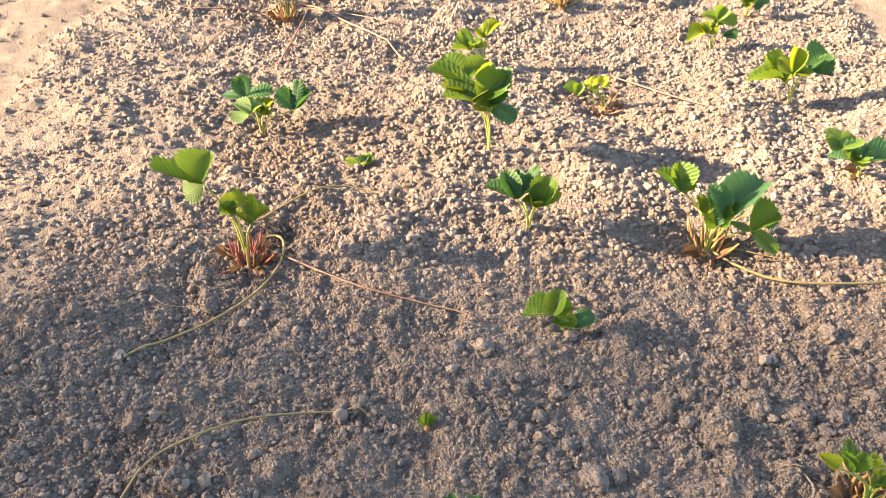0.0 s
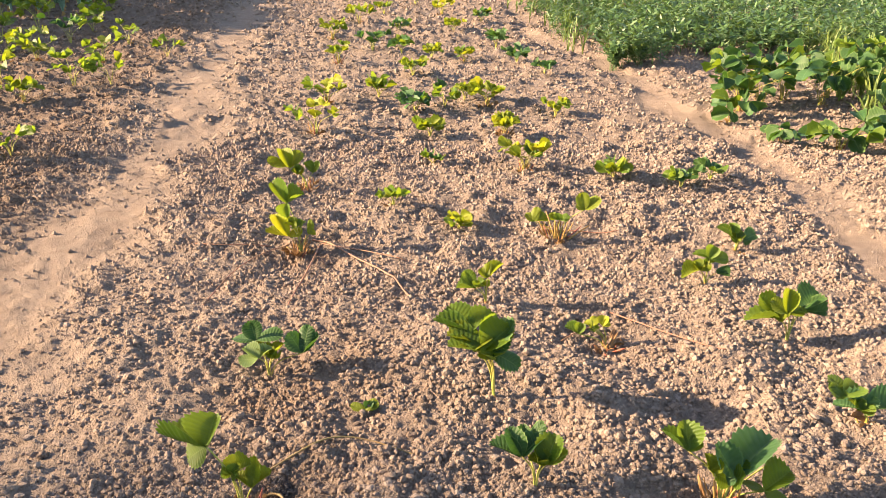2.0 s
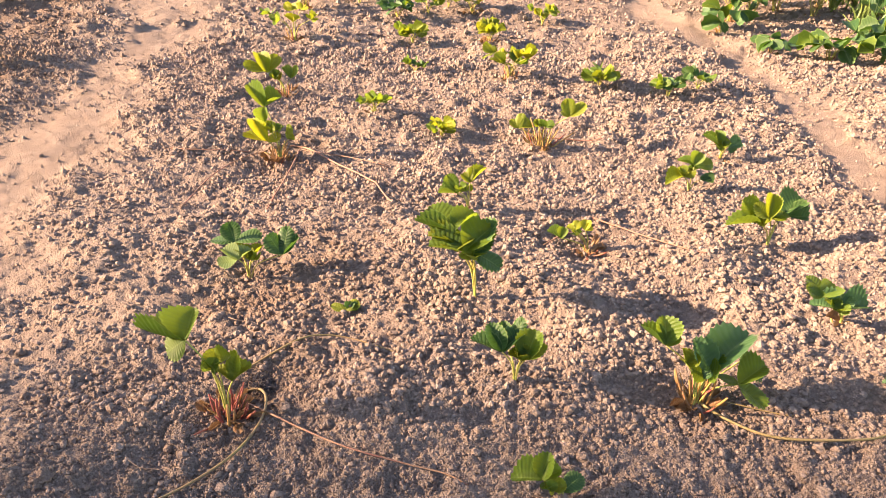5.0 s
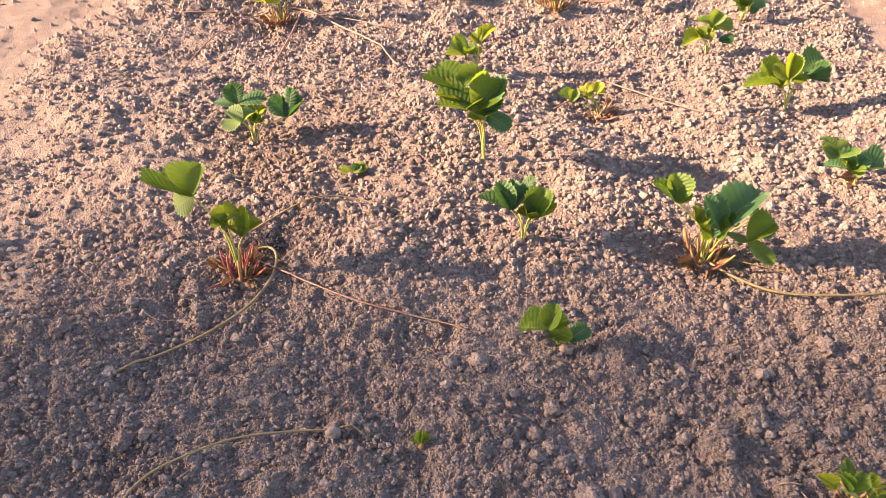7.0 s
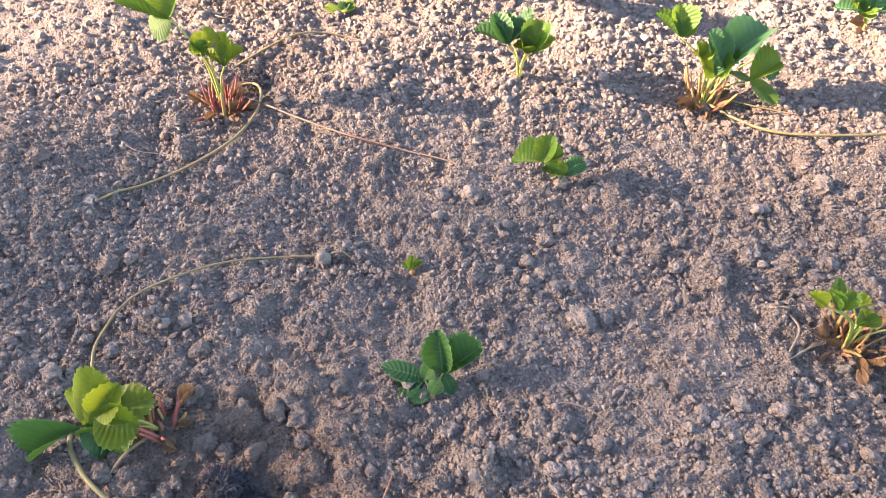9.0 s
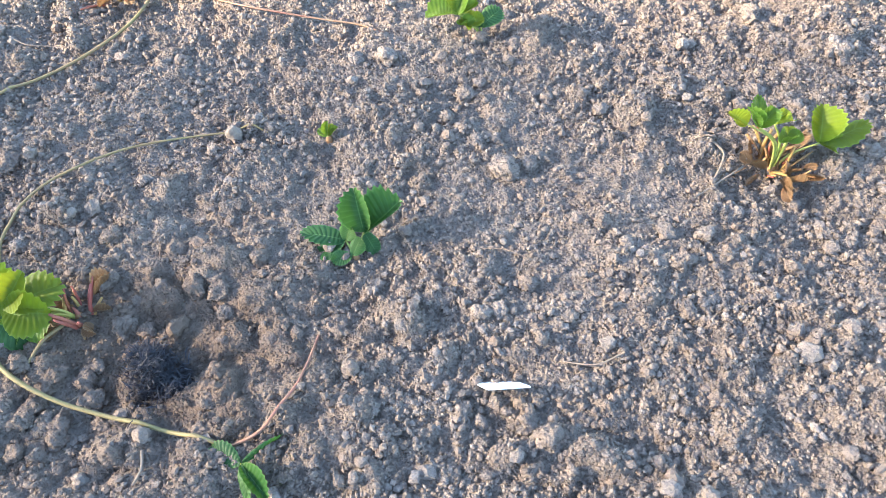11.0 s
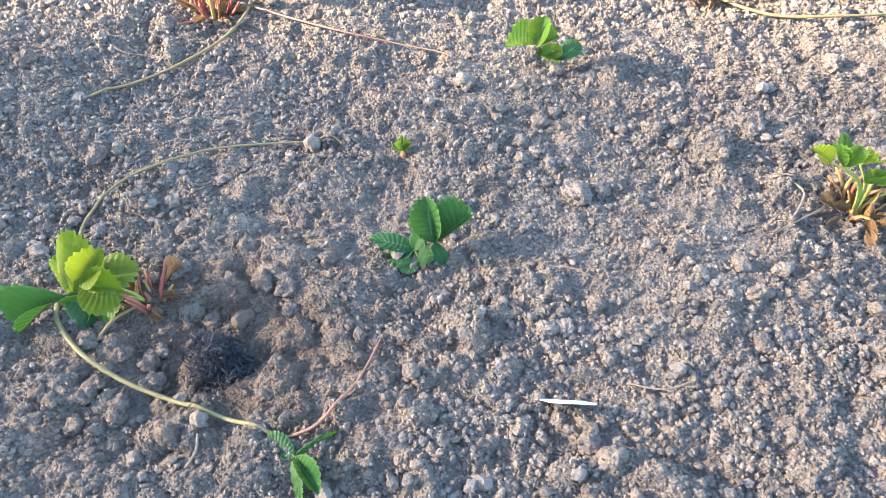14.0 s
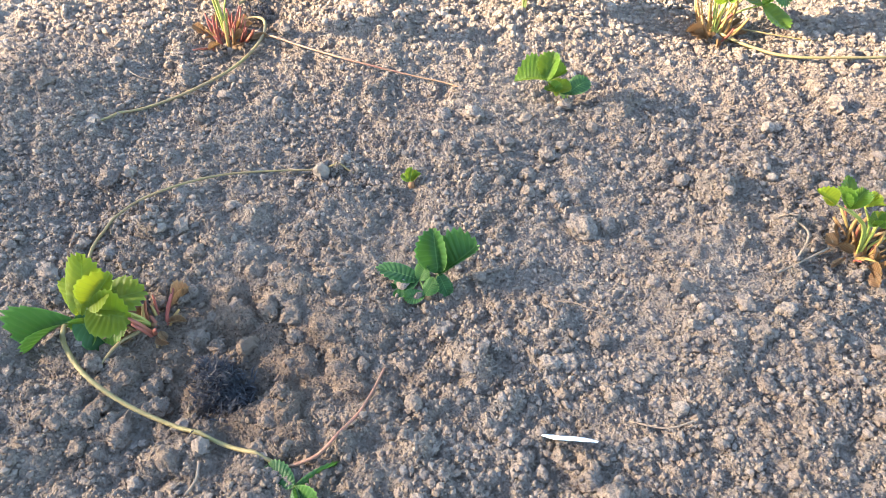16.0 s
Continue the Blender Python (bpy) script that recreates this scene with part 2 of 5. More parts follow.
HOLLOWS = [(-0.215, 0.335, 0.10, 0.016), (-0.02, 0.60, 0.05, 0.012), (-0.30, 1.06, 0.09, 0.012), (-0.38, 1.38, 0.16, 0.022),
           (0.50, 1.10, 0.10, 0.012), (0.15, 1.22, 0.12, 0.012), (0.60, 1.38, 0.07, 0.03), (0.44, 1.62, 0.10, 0.02),
           (0.02, 0.38, 0.07, 0.012), (-0.45, 2.12, 0.14, 0.02), (0.95, 1.62, 0.10, 0.02), (0.55, 0.48, 0.08, 0.008),
           (0.62, 1.30, 0.05, 0.02), (-0.05, 1.30, 0.14, 0.015), (0.28, 0.74, 0.07, 0.010)]
MOUNDS = [(-0.12, 1.02, 0.13, 0.030), (0.35, 1.16, 0.16, 0.010), (-0.32, 1.24, 0.12, 0.022), (0.72, 1.20, 0.14, 0.025), (0.05, 1.55, 0.15, 0.02),
          (-0.25, 0.62, 0.14, 0.016), (0.12, 0.62, 0.12, 0.012), (0.72, 1.55, 0.14, 0.03), (0.30, 1.42, 0.12, 0.022), (-0.62, 0.8, 0.2, 0.02)]
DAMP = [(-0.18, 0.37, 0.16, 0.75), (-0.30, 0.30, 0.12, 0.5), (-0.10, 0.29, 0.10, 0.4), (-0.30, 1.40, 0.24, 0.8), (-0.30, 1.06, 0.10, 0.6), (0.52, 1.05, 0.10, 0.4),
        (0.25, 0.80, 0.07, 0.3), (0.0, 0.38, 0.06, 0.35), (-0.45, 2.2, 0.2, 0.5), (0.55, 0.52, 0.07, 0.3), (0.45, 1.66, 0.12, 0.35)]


def patch(x, y, spots):
    total = np.zeros_like(x)
    for cx, cy, r, amount in spots:
        total = total + amount * np.exp(-((x - cx) ** 2 + (y - cy) ** 2) / (r * r))
    return total


def damp_and_shade(x, y):
    # neighbouring bed: browner soil, with its plants' shadows painted in as well
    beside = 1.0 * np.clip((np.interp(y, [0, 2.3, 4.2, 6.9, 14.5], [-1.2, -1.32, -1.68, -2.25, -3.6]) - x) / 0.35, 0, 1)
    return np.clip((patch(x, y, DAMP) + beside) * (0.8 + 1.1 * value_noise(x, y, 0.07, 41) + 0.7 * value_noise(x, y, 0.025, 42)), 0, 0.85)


def density(x, y):
    """How thickly loose crumbs lie: about 0.6, less on crusted and damp ground."""
    d = 0.74 + 0.75 * value_noise(x, y, 0.13, 17) + 0.5 * value_noise(x, y, 0.05, 18)
    d = d - 0.27 * np.clip((-0.56 - x + 0.2 * value_noise(x, y, 0.3, 19)) / 0.18, 0, 1) * np.clip((2.7 - y) / 0.5, 0, 1) * np.clip((y - 0.75) / 0.2, 0, 1)
    return d * (1 - 0.75 * np.clip(patch(x, y, DAMP[:3]) * 1.3, 0, 1))


def base_height(x, y):
    """The lie of the land without its crumbs."""
    p = paths(x, y)
    h = 0.030 * value_noise(x, y, 0.55, 1) + 0.026 * value_noise(x, y, 0.21, 2) + 0.016 * value_noise(x, y, 0.085, 3) * (1 - 0.3 * p)
    h = h - 0.022 * p + patch(x, y, MOUNDS) - patch(x, y, HOLLOWS)
    fade = np.clip((40 - np.hypot(x, y)) / 20, 0, 1)
    return h * fade


def where_near(layer, x, y, limit, *args):
    """A layer of crumbs, worked out only nearer than limit, where it is fine enough to matter."""
    res = np.zeros_like(x)
    m = (y < limit) & (y > -0.3) & (np.abs(x) < 0.9 * limit)
    res[m] = layer(x[m], y[m], *args) * np.clip((limit - y[m]) / (0.35 * limit), 0, 1)
    return res


def full_height(x, y):
    rough = (1 - 0.75 * paths(x, y)) * np.clip(1 + 4 * y, 0.1, 1)
    clear = np.clip(-0.25 + 1.55 * density(x, y), 0.10, 1.2)
    clear = clear * (1 - 0.35 * np.clip((y - 0.7) / 0.5, 0, 1) * np.clip((2.6 - y) / 1.0, 0.2, 1))
    near = np.clip((7 - y) / 3, 0, 1)
    # crumbs are lumpy, not round: bend the ground under them
    wx = x + 0.010 * value_noise(x, y, 0.012, 91) + 0.016 * value_noise(x, y, 0.03, 92)
    wy = y + 0.010 * value_noise(x, y, 0.012, 93) + 0.016 * value_noise(x, y, 0.03, 94)
    c = np.maximum(crumbs(wx, wy, 0.050, 0.11, 21), crumbs(wx, wy, 0.028, 0.24, 31))
    c = np.maximum(c, crumbs(wx, wy, 0.024, 0.9, 33) * np.clip((y - 0.8) / 0.4, 0, 1))
    c = np.maximum(c, where_near(crumbs, wx, wy, 4.5, 0.018, 0.75, 51))
    c = np.maximum(c, where_near(crumbs, wx, wy, 1.3, 0.0115, 0.85, 55))
    tangle = patch(x, y, [(-0.193, 0.306, 0.026, 0.020), (-0.212, 0.333, 0.016, 0.008)]) * (1 + 1.2 * value_noise(x, y, 0.012, 97))
    clots = tangle + crumbs(wx, wy, 0.055, 0.9, 36) * np.clip(patch(x, y, DAMP[:3]) * 1.5, 0, 1) * 0.7
    far = crumbs(wx, wy, 0.09, 0.75, 71) * (1 - near) * 1.2
    lumps = crumbs(wx, wy, 0.11, 0.6, 76) * 0.45 * np.clip((y - 1.3) / 1.2, 0, 1) * near
    grain = 0.010 * value_noise(x, y, 0.03, 4) + 0.007 * value_noise(x, y, 0.013, 5) + 0.0035 * value_noise(x, y, 0.006, 6) * (y < 1.6)
    return base_height(x, y) + rough * clear * (np.maximum(c * near, lumps) + 0.5 * lumps + far) + clots + grain * (0.25 + 0.75 * rough) * near


def height(x, y):
    return float(base_height(np.array([x]), np.array([y]))[0])


def steps(v, far, growth):
    """More places past v, further and further apart, to far."""
    res, d = [v], growth[0]
    while res[-1] < far:
        res.append(res[-1] + d)
        d *= growth[1]
    return res


def mesh_from(name, verts, faces, smooth=True):
    """A mesh from numpy arrays of corners and of equal-sided faces."""
    me = bpy.data.meshes.new(name)
    n, k = faces.shape
    me.vertices.add(len(verts))
    me.vertices.foreach_set("co", np.ascontiguousarray(verts, dtype=np.float32).ravel())
    me.loops.add(n * k)
    me.loops.foreach_set("vertex_index", np.ascontiguousarray(faces, dtype=np.int32).ravel())
    me.polygons.add(n)
    me.polygons.foreach_set("loop_start", np.arange(0, n * k, k, dtype=np.int32))
    me.polygons.foreach_set("use_smooth", np.full(n, smooth, dtype=bool))
    me.update(calc_edges=True)
    return me


def point_values(me, name, values):
    a = me.attributes.new(name, "FLOAT", "POINT")
    a.data.foreach_set("value", np.ascontiguousarray(values, dtype=np.float32))


# the sheet's mesh is as fine as its distance from the path allows: about 3 mm under the nearest plants
FINE = 0.0042
ahead = [0.04]
while ahead[-1] < 15.5:
    ahead.append(ahead[-1] + FINE * math.hypot(ahead[-1], 0.8) * (1 + 0.13 * max(0.0, ahead[-1] - 2.5)))
ys = np.array([-v for v in steps(0.0, 3000, (0.02, 1.09))[::-1]] + ahead[:-1] + steps(ahead[-1], 3000, (0.15, 1.3)))
half_u = np.arange(0.0, 0.72, FINE)
half_u = np.concatenate([half_u, steps(half_u[-1] + FINE, 4000, (FINE * 1.5, 1.16))])
us = np.concatenate([-half_u[:0:-1], half_u])
spread = np.hypot(np.clip(ys, 0.0, 40.0), 0.8)
gx = us[None, :] * spread[:, None] + 0.07
gy = np.repeat(ys[:, None], len(us), axis=1)
gz = full_height(gx, gy)
idx = np.arange(gx.size).reshape(gx.shape)
quads = np.stack([idx[:-1, :-1], idx[:-1, 1:], idx[1:, 1:], idx[1:, :-1]], -1).reshape(-1, 4)
ground_mesh = mesh_from("ground", np.stack([gx, gy, gz], -1).reshape(-1, 3), quads)
crusted = np.clip((0.50 - density(gx, gy)) / 0.35, 0, 1) * 0.25
point_values(ground_mesh, "trodden", np.maximum(paths(gx, gy), crusted).ravel())
# damp also holds the shade painted on the neighbouring bed
point_values(ground_mesh, "damp", damp_and_shade(gx, gy).ravel())
ash_spots = [(-0.193, 0.306, 0.027, 2.4), (-0.212, 0.333, 0.016, 1.2), (-0.06, 0.635, 0.018, 0.45), (-0.44, 0.62, 0.03, 0.35), (-0.30, 1.09, 0.035, 0.5)]
point_values(ground_mesh, "ash", np.clip(patch(gx, gy, ash_spots) * (0.9 + 1.6 * value_noise(gx, gy, 0.015, 43)), 0, 0.9).ravel())
ground_mesh.materials.append(SOIL)
ground = new("ground", ground_mesh)
tagged(ground, "dry crumbly grey-brown garden soil with trodden furrows", "ground", kind="structure")

# added slat screen, never in view: keeps most evening sun off the near soil
SHADE_FENCE_X, SHADE_FENCE_END = -6.0, 1.43


def fence(tall=3.7, pitch=0.040):
    """Upright slats with narrow gaps, which open towards the fence's end."""
    m = stalk_material("weathered_board", (0.20, 0.17, 0.14), (0.30, 0.25, 0.20), 0.8)
    top = new("fence")
    top.location = (SHADE_FENCE_X, SHADE_FENCE_END, 0)
    tagged(top, "tall wooden slat fence added out of view to shade the near soil", "fence", kind="structure")

    def board(name, sx, sy, sz):
        w = bmesh.new()
        bmesh.ops.create_cube(w, size=1)
        for vert in w.verts:
            vert.co = Vector((vert.co.x * sx, vert.co.y * sy, vert.co.z * sz))
        me = bpy.data.meshes.new(name)
        w.to_mesh(me)
        w.free()
        me.materials.append(m)
        return me

    slat = board("slat", 0.014, 1.0, tall)
    for k in range(280):
        cover = 0.77 * min(1.0, 0.10 + (k + 0.5) * pitch / 0.55)      # slats thin out to soften the shadow's edge
        part("slat", slat, top, m=pose(0, -(k + 0.5) * pitch, tall / 2) @ Matrix.Diagonal((1, pitch * cover, 1, 1)))
    rail = board("rail", 0.04, 280 * pitch, 0.07)
    for z in (0.4, 1.3):
        part("rail", rail, top, m=pose(-0.03, -140 * pitch, z))


# ---- plants: meshes that repeat ----
def part(name, me, parent, label="", m=None):
    ob = new(name, me)
    ob.parent = parent
    if m is not None:
        ob.matrix_basis = m
    if label:
        ob["label"] = label
    return ob


fence()


def hedge(count=3200):
    """Leafy hedge added out of view: its long shadow darkens the neighbouring bed's far corner."""
    rng = np.random.default_rng(3)
    y = 6.1 + 7.6 * rng.random(count)
    z = (2.35 + 0.5 * value_noise(y, y * 0, 0.8, 82) + 0.3 * np.clip((y - 6.1) / 2, 0, 1)) * rng.random(count) ** 0.8
    c = np.stack([-8.6 + rng.uniform(-0.4, 0.4, count), y, z], -1)
    a, b = rng.normal(0, 1, (count, 3)), rng.normal(0, 1, (count, 3))
    a /= np.linalg.norm(a, axis=1)[:, None]
    b -= a * (a * b).sum(1)[:, None]
    b /= np.linalg.norm(b, axis=1)[:, None]
    s = rng.uniform(0.10, 0.17, count)[:, None]
    v = np.stack([c - a * s, c - b * s * 0.8, c + a * s, c + b * s * 0.8], 1).reshape(-1, 3)
    me = mesh_from("hedge", v, np.arange(count * 4).reshape(-1, 4))
    me.materials.append(CARROT)
    return tagged(new("hedge", me), "leafy green hedge added out of view to shade the neighbouring bed", "hedge", kind="structure")


hedge()


def leaflet_mesh(seed, mat, teeth=11):
    """One serrated leaflet: 1 long, 1 wide, root at the origin. Rows of the mesh follow the side veins, so that it is pleated between them."""
    rng = random.Random(seed)
    rows = teeth * 2 + 1
    near = teeth > 7
    across = (-1.0, -0.8, -0.45, 0.0, 0.45, 0.8, 1.0) if near else (-1.0, -0.55, 0.0, 0.55, 1.0)
    fold, droop, cup, twist = rng.uniform(0.32, 0.85), rng.uniform(-0.24, 0.30), rng.uniform(-0.30, 0.40), rng.uniform(-0.25, 0.25)
    curl, ripple = rng.uniform(0, 6.28), rng.uniform(0.015, 0.045)
    verts, uvs, faces = [], [], []
    for i in range(rows):
        s = i / (rows - 1)
        rim_y = (1 - math.cos(math.pi * s)) / 2                # where the vein meets the rim
        rib_y = 0.93 * s ** 1.18                               # where it leaves the midrib
        w = 0.5 * rim_y ** 0.64 * (1 - rim_y) ** 0.47 / 0.468 if 0 < i < rows - 1 else 0.010
        tooth = (0.030 if i % 2 else -0.024) * (0 < i < rows - 1) * (0.5 + 0.8 * s) * rng.uniform(0.7, 1.3)
        for a in across:
            b = abs(a)
            x = a * max(w + (tooth if b == 1 else 0), 0.008)
            y = rib_y + (rim_y - rib_y) * b + (tooth * 0.8 if b == 1 else 0)
            z = fold * abs(x) + cup * (abs(x) * 2) ** 2 - droop * y * y + twist * x * y * 2
            z += ripple * b * b * math.sin(5.5 * s + curl + (1.3 if a > 0 else 0))
            if near:
                z += (-0.0085 if i % 2 else 0.0085) * math.sin(math.pi * min(b, 0.9)) + rng.uniform(-0.004, 0.004)
            verts.append((x, y, z))
            uvs.append((a, s))
    n = len(across)
    for i in range(rows - 1):
        for j in range(n - 1):
            faces.append((i * n + j, i * n + j + 1, (i + 1) * n + j + 1, (i + 1) * n + j))
    me = mesh_from("leaflet", np.array(verts), np.array(faces))
    layer = me.uv_layers.new(name="UVMap")
    layer.data.foreach_set("uv", np.array([uvs[k] for fc in faces for k in fc], dtype=np.float32).ravel())
    me.materials.append(mat)
    return me


LEAFLETS = {tone: [leaflet_mesh(31 * k + 7, mat) for k in range(9)] for tone, mat in LEAVES.items()}
FAR_LEAFLETS = {tone: [leaflet_mesh(31 * k + 7, mat, 5) for k in range(9)] for tone, mat in LEAVES.items()}


def tube(points, radii, sides=6):
    """Corners and faces of a tube along points, closed at both ends."""
    pts = [Vector(p) for p in points]
    v, f = [], []
    side = None
    for i, p in enumerate(pts):
        d = (pts[min(i + 1, len(pts) - 1)] - pts[max(i - 1, 0)]).normalized()
        if side is None:
            side = d.orthogonal().normalized()
        side = (side - d * side.dot(d)).normalized()
        up = d.cross(side)
        for k in range(sides):
            a = 2 * math.pi * k / sides
            v.append(tuple(p + (side * math.cos(a) + up * math.sin(a)) * radii[i]))
    for i in range(len(pts) - 1):
        for k in range(sides):
            k2 = (k + 1) % sides
            f.append((i * sides + k, i * sides + k2, (i + 1) * sides + k2, (i + 1) * sides + k))
    for end in (0, len(pts) - 1):
        c = len(v)
        v.append(tuple(pts[end]))
        for k in range(0, sides, 2):
            f.append((c, end * sides + k, end * sides + (k + 1) % sides, end * sides + (k + 2) % sides))
    return v, f


def tube_mesh(name, points, radii, mat, sides=6):
    v, f = tube(points, radii, sides)
    me = mesh_from(name, np.array(v), np.array(f))
    me.materials.append(mat)
    return me


def curve_points(pts, n):
    """A smooth line through pts, n steps a span."""
    pts = [Vector(p) for p in pts]
    res = []
    for i in range(len(pts) - 1):
        a, b, c, d = pts[max(i - 1, 0)], pts[i], pts[i + 1], pts[min(i + 2, len(pts) - 1)]
        for k in range(n):
            t = k / n
            res.append(0.5 * ((2 * b) + (c - a) * t + (2 * a - 5 * b + 4 * c - d) * t * t + (3 * b - a - 3 * c + d) * t ** 3))
    return res + [pts[-1]]


def stalk_mesh(seed, mat):
    """A dry cut petiole, 1 high, bent, with a ragged flat end."""
    rng = random.Random(seed)
    bx, by = rng.uniform(-0.35, 0.35), rng.uniform(-0.35, 0.35)
    pts = [(bx * t * t, by * t * t, t) for t in (0, 0.25, 0.5, 0.75, 1.0)]
    return tube_mesh("dry_stalk", pts, [0.070, 0.050, 0.040, 0.040, 0.026], mat, 5)


STUBS = {tone: [stalk_mesh(s + 3, STALKS[tone]) for s in range(5)] for tone in ("red", "brown", "gold")}
RNG = random.Random(11)


def strawberry(x, y, label, stalks=None, group="strawberry plants in the bed"):
    """An Empty at the plant's foot, with a crown and, where it was cut back, its dry stalks."""
    p = new("strawberry_plant")
    p.empty_display_size = 0.05
    p.location = (x, y, height(x, y))
    tagged(p, label, "strawberry plant", group)
    part("crown", tube_mesh("crown", [(0, 0, -0.02), (0, 0, 0.0), (0.001, 0, 0.008)], [0.006, 0.006, 0.003], STALKS["brown"], 7), p)
    if stalks:
        count, spread, tall, tone = stalks
        for k in range(count):
            a, r = RNG.uniform(0, 2 * math.pi), spread * RNG.uniform(0.15, 0.75)
            lean = RNG.uniform(-6, 50) * (0.4 + r / spread)
            h, thick = tall * RNG.uniform(0.35, 1.0), RNG.uniform(0.032, 0.075)
            tone_k = tone if RNG.random() < 0.5 else RNG.choice(("brown", "gold", "red"))
            m = (Matrix.Translation((r * 0.6 * math.cos(a), r * 0.6 * math.sin(a), -0.008)) @ pose(0, 0, 0, 0, 0, math.degrees(a))
                 @ pose(0, 0, 0, 0, lean, 0) @ Matrix.Diagonal((thick, thick, h, 1)))
            part("dry_stalk", RNG.choice(STUBS[tone_k]), p, m=m)
        for k in range(count // 2):
            a = RNG.uniform(0, 2 * math.pi)
            root = Vector((math.cos(a), math.sin(a), 0.3)) * spread * RNG.uniform(0.3, 0.8)
            tip = root + Vector((math.cos(a), math.sin(a), RNG.uniform(-0.4, 0.9))) * RNG.uniform(0.014, 0.036)
            part("dry_leaf", RNG.choice(LEAFLETS["dry"]), p, m=leaflet_pose(root, tip, RNG.uniform(0.008, 0.016), RNG.uniform(-60, 60)))
    return p


def leaflet_pose(root, tip, width, roll):
    axis = tip - root
    length = max(axis.length, 0.004)
    d = axis.normalized()
    n = Vector((-0.15, -0.35, 0.90))
    n = (n - d * n.dot(d))
    n = n.normalized() if n.length > 0.05 else d.orthogonal().normalized()
    n = Matrix.Rotation(radians(roll), 3, d) @ n
    s = d.cross(n).normalized()
    m = Matrix.Identity(4)
    for i in range(3):
        m[i][0], m[i][1], m[i][2], m[i][3] = s[i] * width, d[i] * length, n[i] * length, root[i]
    return m


def leaf(p, joint, tone, leaflets, thick=0.0017):
    """A petiole from the crown to joint, with its leaflets: tip x, y, z, width, roll."""
    j = Vector(joint)
    bow = Vector((j.x * 0.30, j.y * 0.30, max(j.z, 0.01) * 0.62))
    stem = part("leaf", tube_mesh("leaf", curve_points([(j.x * 0.04, j.y * 0.04, 0.0), bow, j], 4), [thick * (1.25 - 0.06 * i) for i in range(9)], STALKS["green"], 5), p)
    for tx, ty, tz, width, roll in leaflets:
        m = leaflet_pose(j, Vector((tx, ty, tz)), width * 1.02, roll + RNG.uniform(-9, 9))
        part("leaflet", RNG.choice((FAR_LEAFLETS if p.location.y > 3.3 else LEAFLETS)[tone]), stem, m=m)
    return stem


def grown(p, leaves, tall, size, tones, lean=(0.0, 0.0), spread=0.8, tilt=20, hang=0.0):
    """Leaves all round a plant: so many, so tall, with leaflets of that length."""
    turn = RNG.uniform(0, 6.28)
    for k in range(leaves):
        a = turn + 2 * math.pi * k / leaves + RNG.uniform(-0.5, 0.5)
        h = tall * RNG.uniform(0.55, 1.0)
        r = h * spread * RNG.uniform(0.35, 1.0)
        j = Vector((r * math.cos(a) + lean[0] * h, r * math.sin(a) + lean[1] * h, h * 0.85))
        lets = []
        for da in (-1.25, 0.0, 1.25):
            b = a + da + RNG.uniform(-0.2, 0.2)
            s = size * RNG.uniform(0.6, 0.98)
            up = RNG.uniform(-0.1, 0.9) - hang * RNG.uniform(0.0, 2.2)
            t = j + Vector((math.cos(b), math.sin(b), up)).normalized() * s
            lets.append((t.x, t.y, max(t.z, 0.01), s * RNG.uniform(0.68, 0.85), RNG.uniform(-tilt, tilt)))
        leaf(p, j, RNG.choice(tones), lets)


def resting(pts, origin, thick):
    """Lift a trailing line so that it lies on the crumbs and sags no deeper between them."""
    q = np.array([p[:] for p in pts])
    ground_z = full_height(q[:, 0] + origin[0], q[:, 1] + origin[1]) - origin[2] + thick * 0.7
    top = np.maximum(q[:, 2], ground_z)
    for _ in range(3):
        soft_z = top.copy()
        soft_z[1:-1] = (top[:-2] + 2 * top[1:-1] + top[2:]) / 4
        top = np.maximum(soft_z, ground_z)
    return [Vector((a, b, c)) for (a, b, _), c in zip(q, top)]


def runner(p, line, thick=0.0022, tone="runner", lift=0.004, name="runner"):
    """A stolon that trails over the soil from plant p along points (x, y) of the ground."""
    o = p.location
    n = len(line)
    pts = []
    for i, (x, y) in enumerate(line):
        arch = lift + (0.012 * math.sin(math.pi * i / (n - 1)) if n > 2 else 0)
        pts.append((x - o.x, y - o.y, height(x, y) + arch - o.z))
    pts = resting(curve_points(pts, 6), o, thick)
    return part(name, tube_mesh(name, pts, [0.82 * thick * (1.1 - 0.35 * i / len(pts)) for i in range(len(pts))], STALKS[tone], 6), p)


# ---- the nearest strawberry plants, leaf by leaf ----
p = strawberry(-0.335, 1.003, "strawberry plant with red-brown cut stalks and two green leaves", stalks=(30, 0.05, 0.075, 'red'))
leaf(p, (-0.051, 0.000, 0.174), "mid", [(-0.040, 0.035, 0.216, 0.062, 0), (-0.133, 0.007, 0.182, 0.040, 30), (-0.084, -0.012, 0.159, 0.052, -10)])
leaf(p, (0.020, -0.010, 0.096), "young", [(0.030, 0.019, 0.140, 0.031, 0), (-0.014, 0.003, 0.115, 0.027, 20), (0.048, 0.007, 0.122, 0.032, -20)])
leaf(p, (-0.007, 0.004, 0.117), "young", [(-0.026, 0.018, 0.137, 0.032, 14), (-0.017, -0.015, 0.131, 0.032, -21), (0.020, 0.003, 0.139, 0.032, -15)])
leaf(p, (-0.013, -0.009, 0.121), "mid", [(-0.029, -0.012, 0.134, 0.020, 2), (-0.002, -0.018, 0.132, 0.020, 24), (-0.007, 0.002, 0.137, 0.020, 11)])
runner(p, [(-0.341, 1.055), (-0.302, 1.075), (-0.277, 1.044), (-0.273, 0.979), (-0.301, 0.910), (-0.355, 0.851), (-0.417, 0.808), (-0.478, 0.760)], 0.0032, "runner")
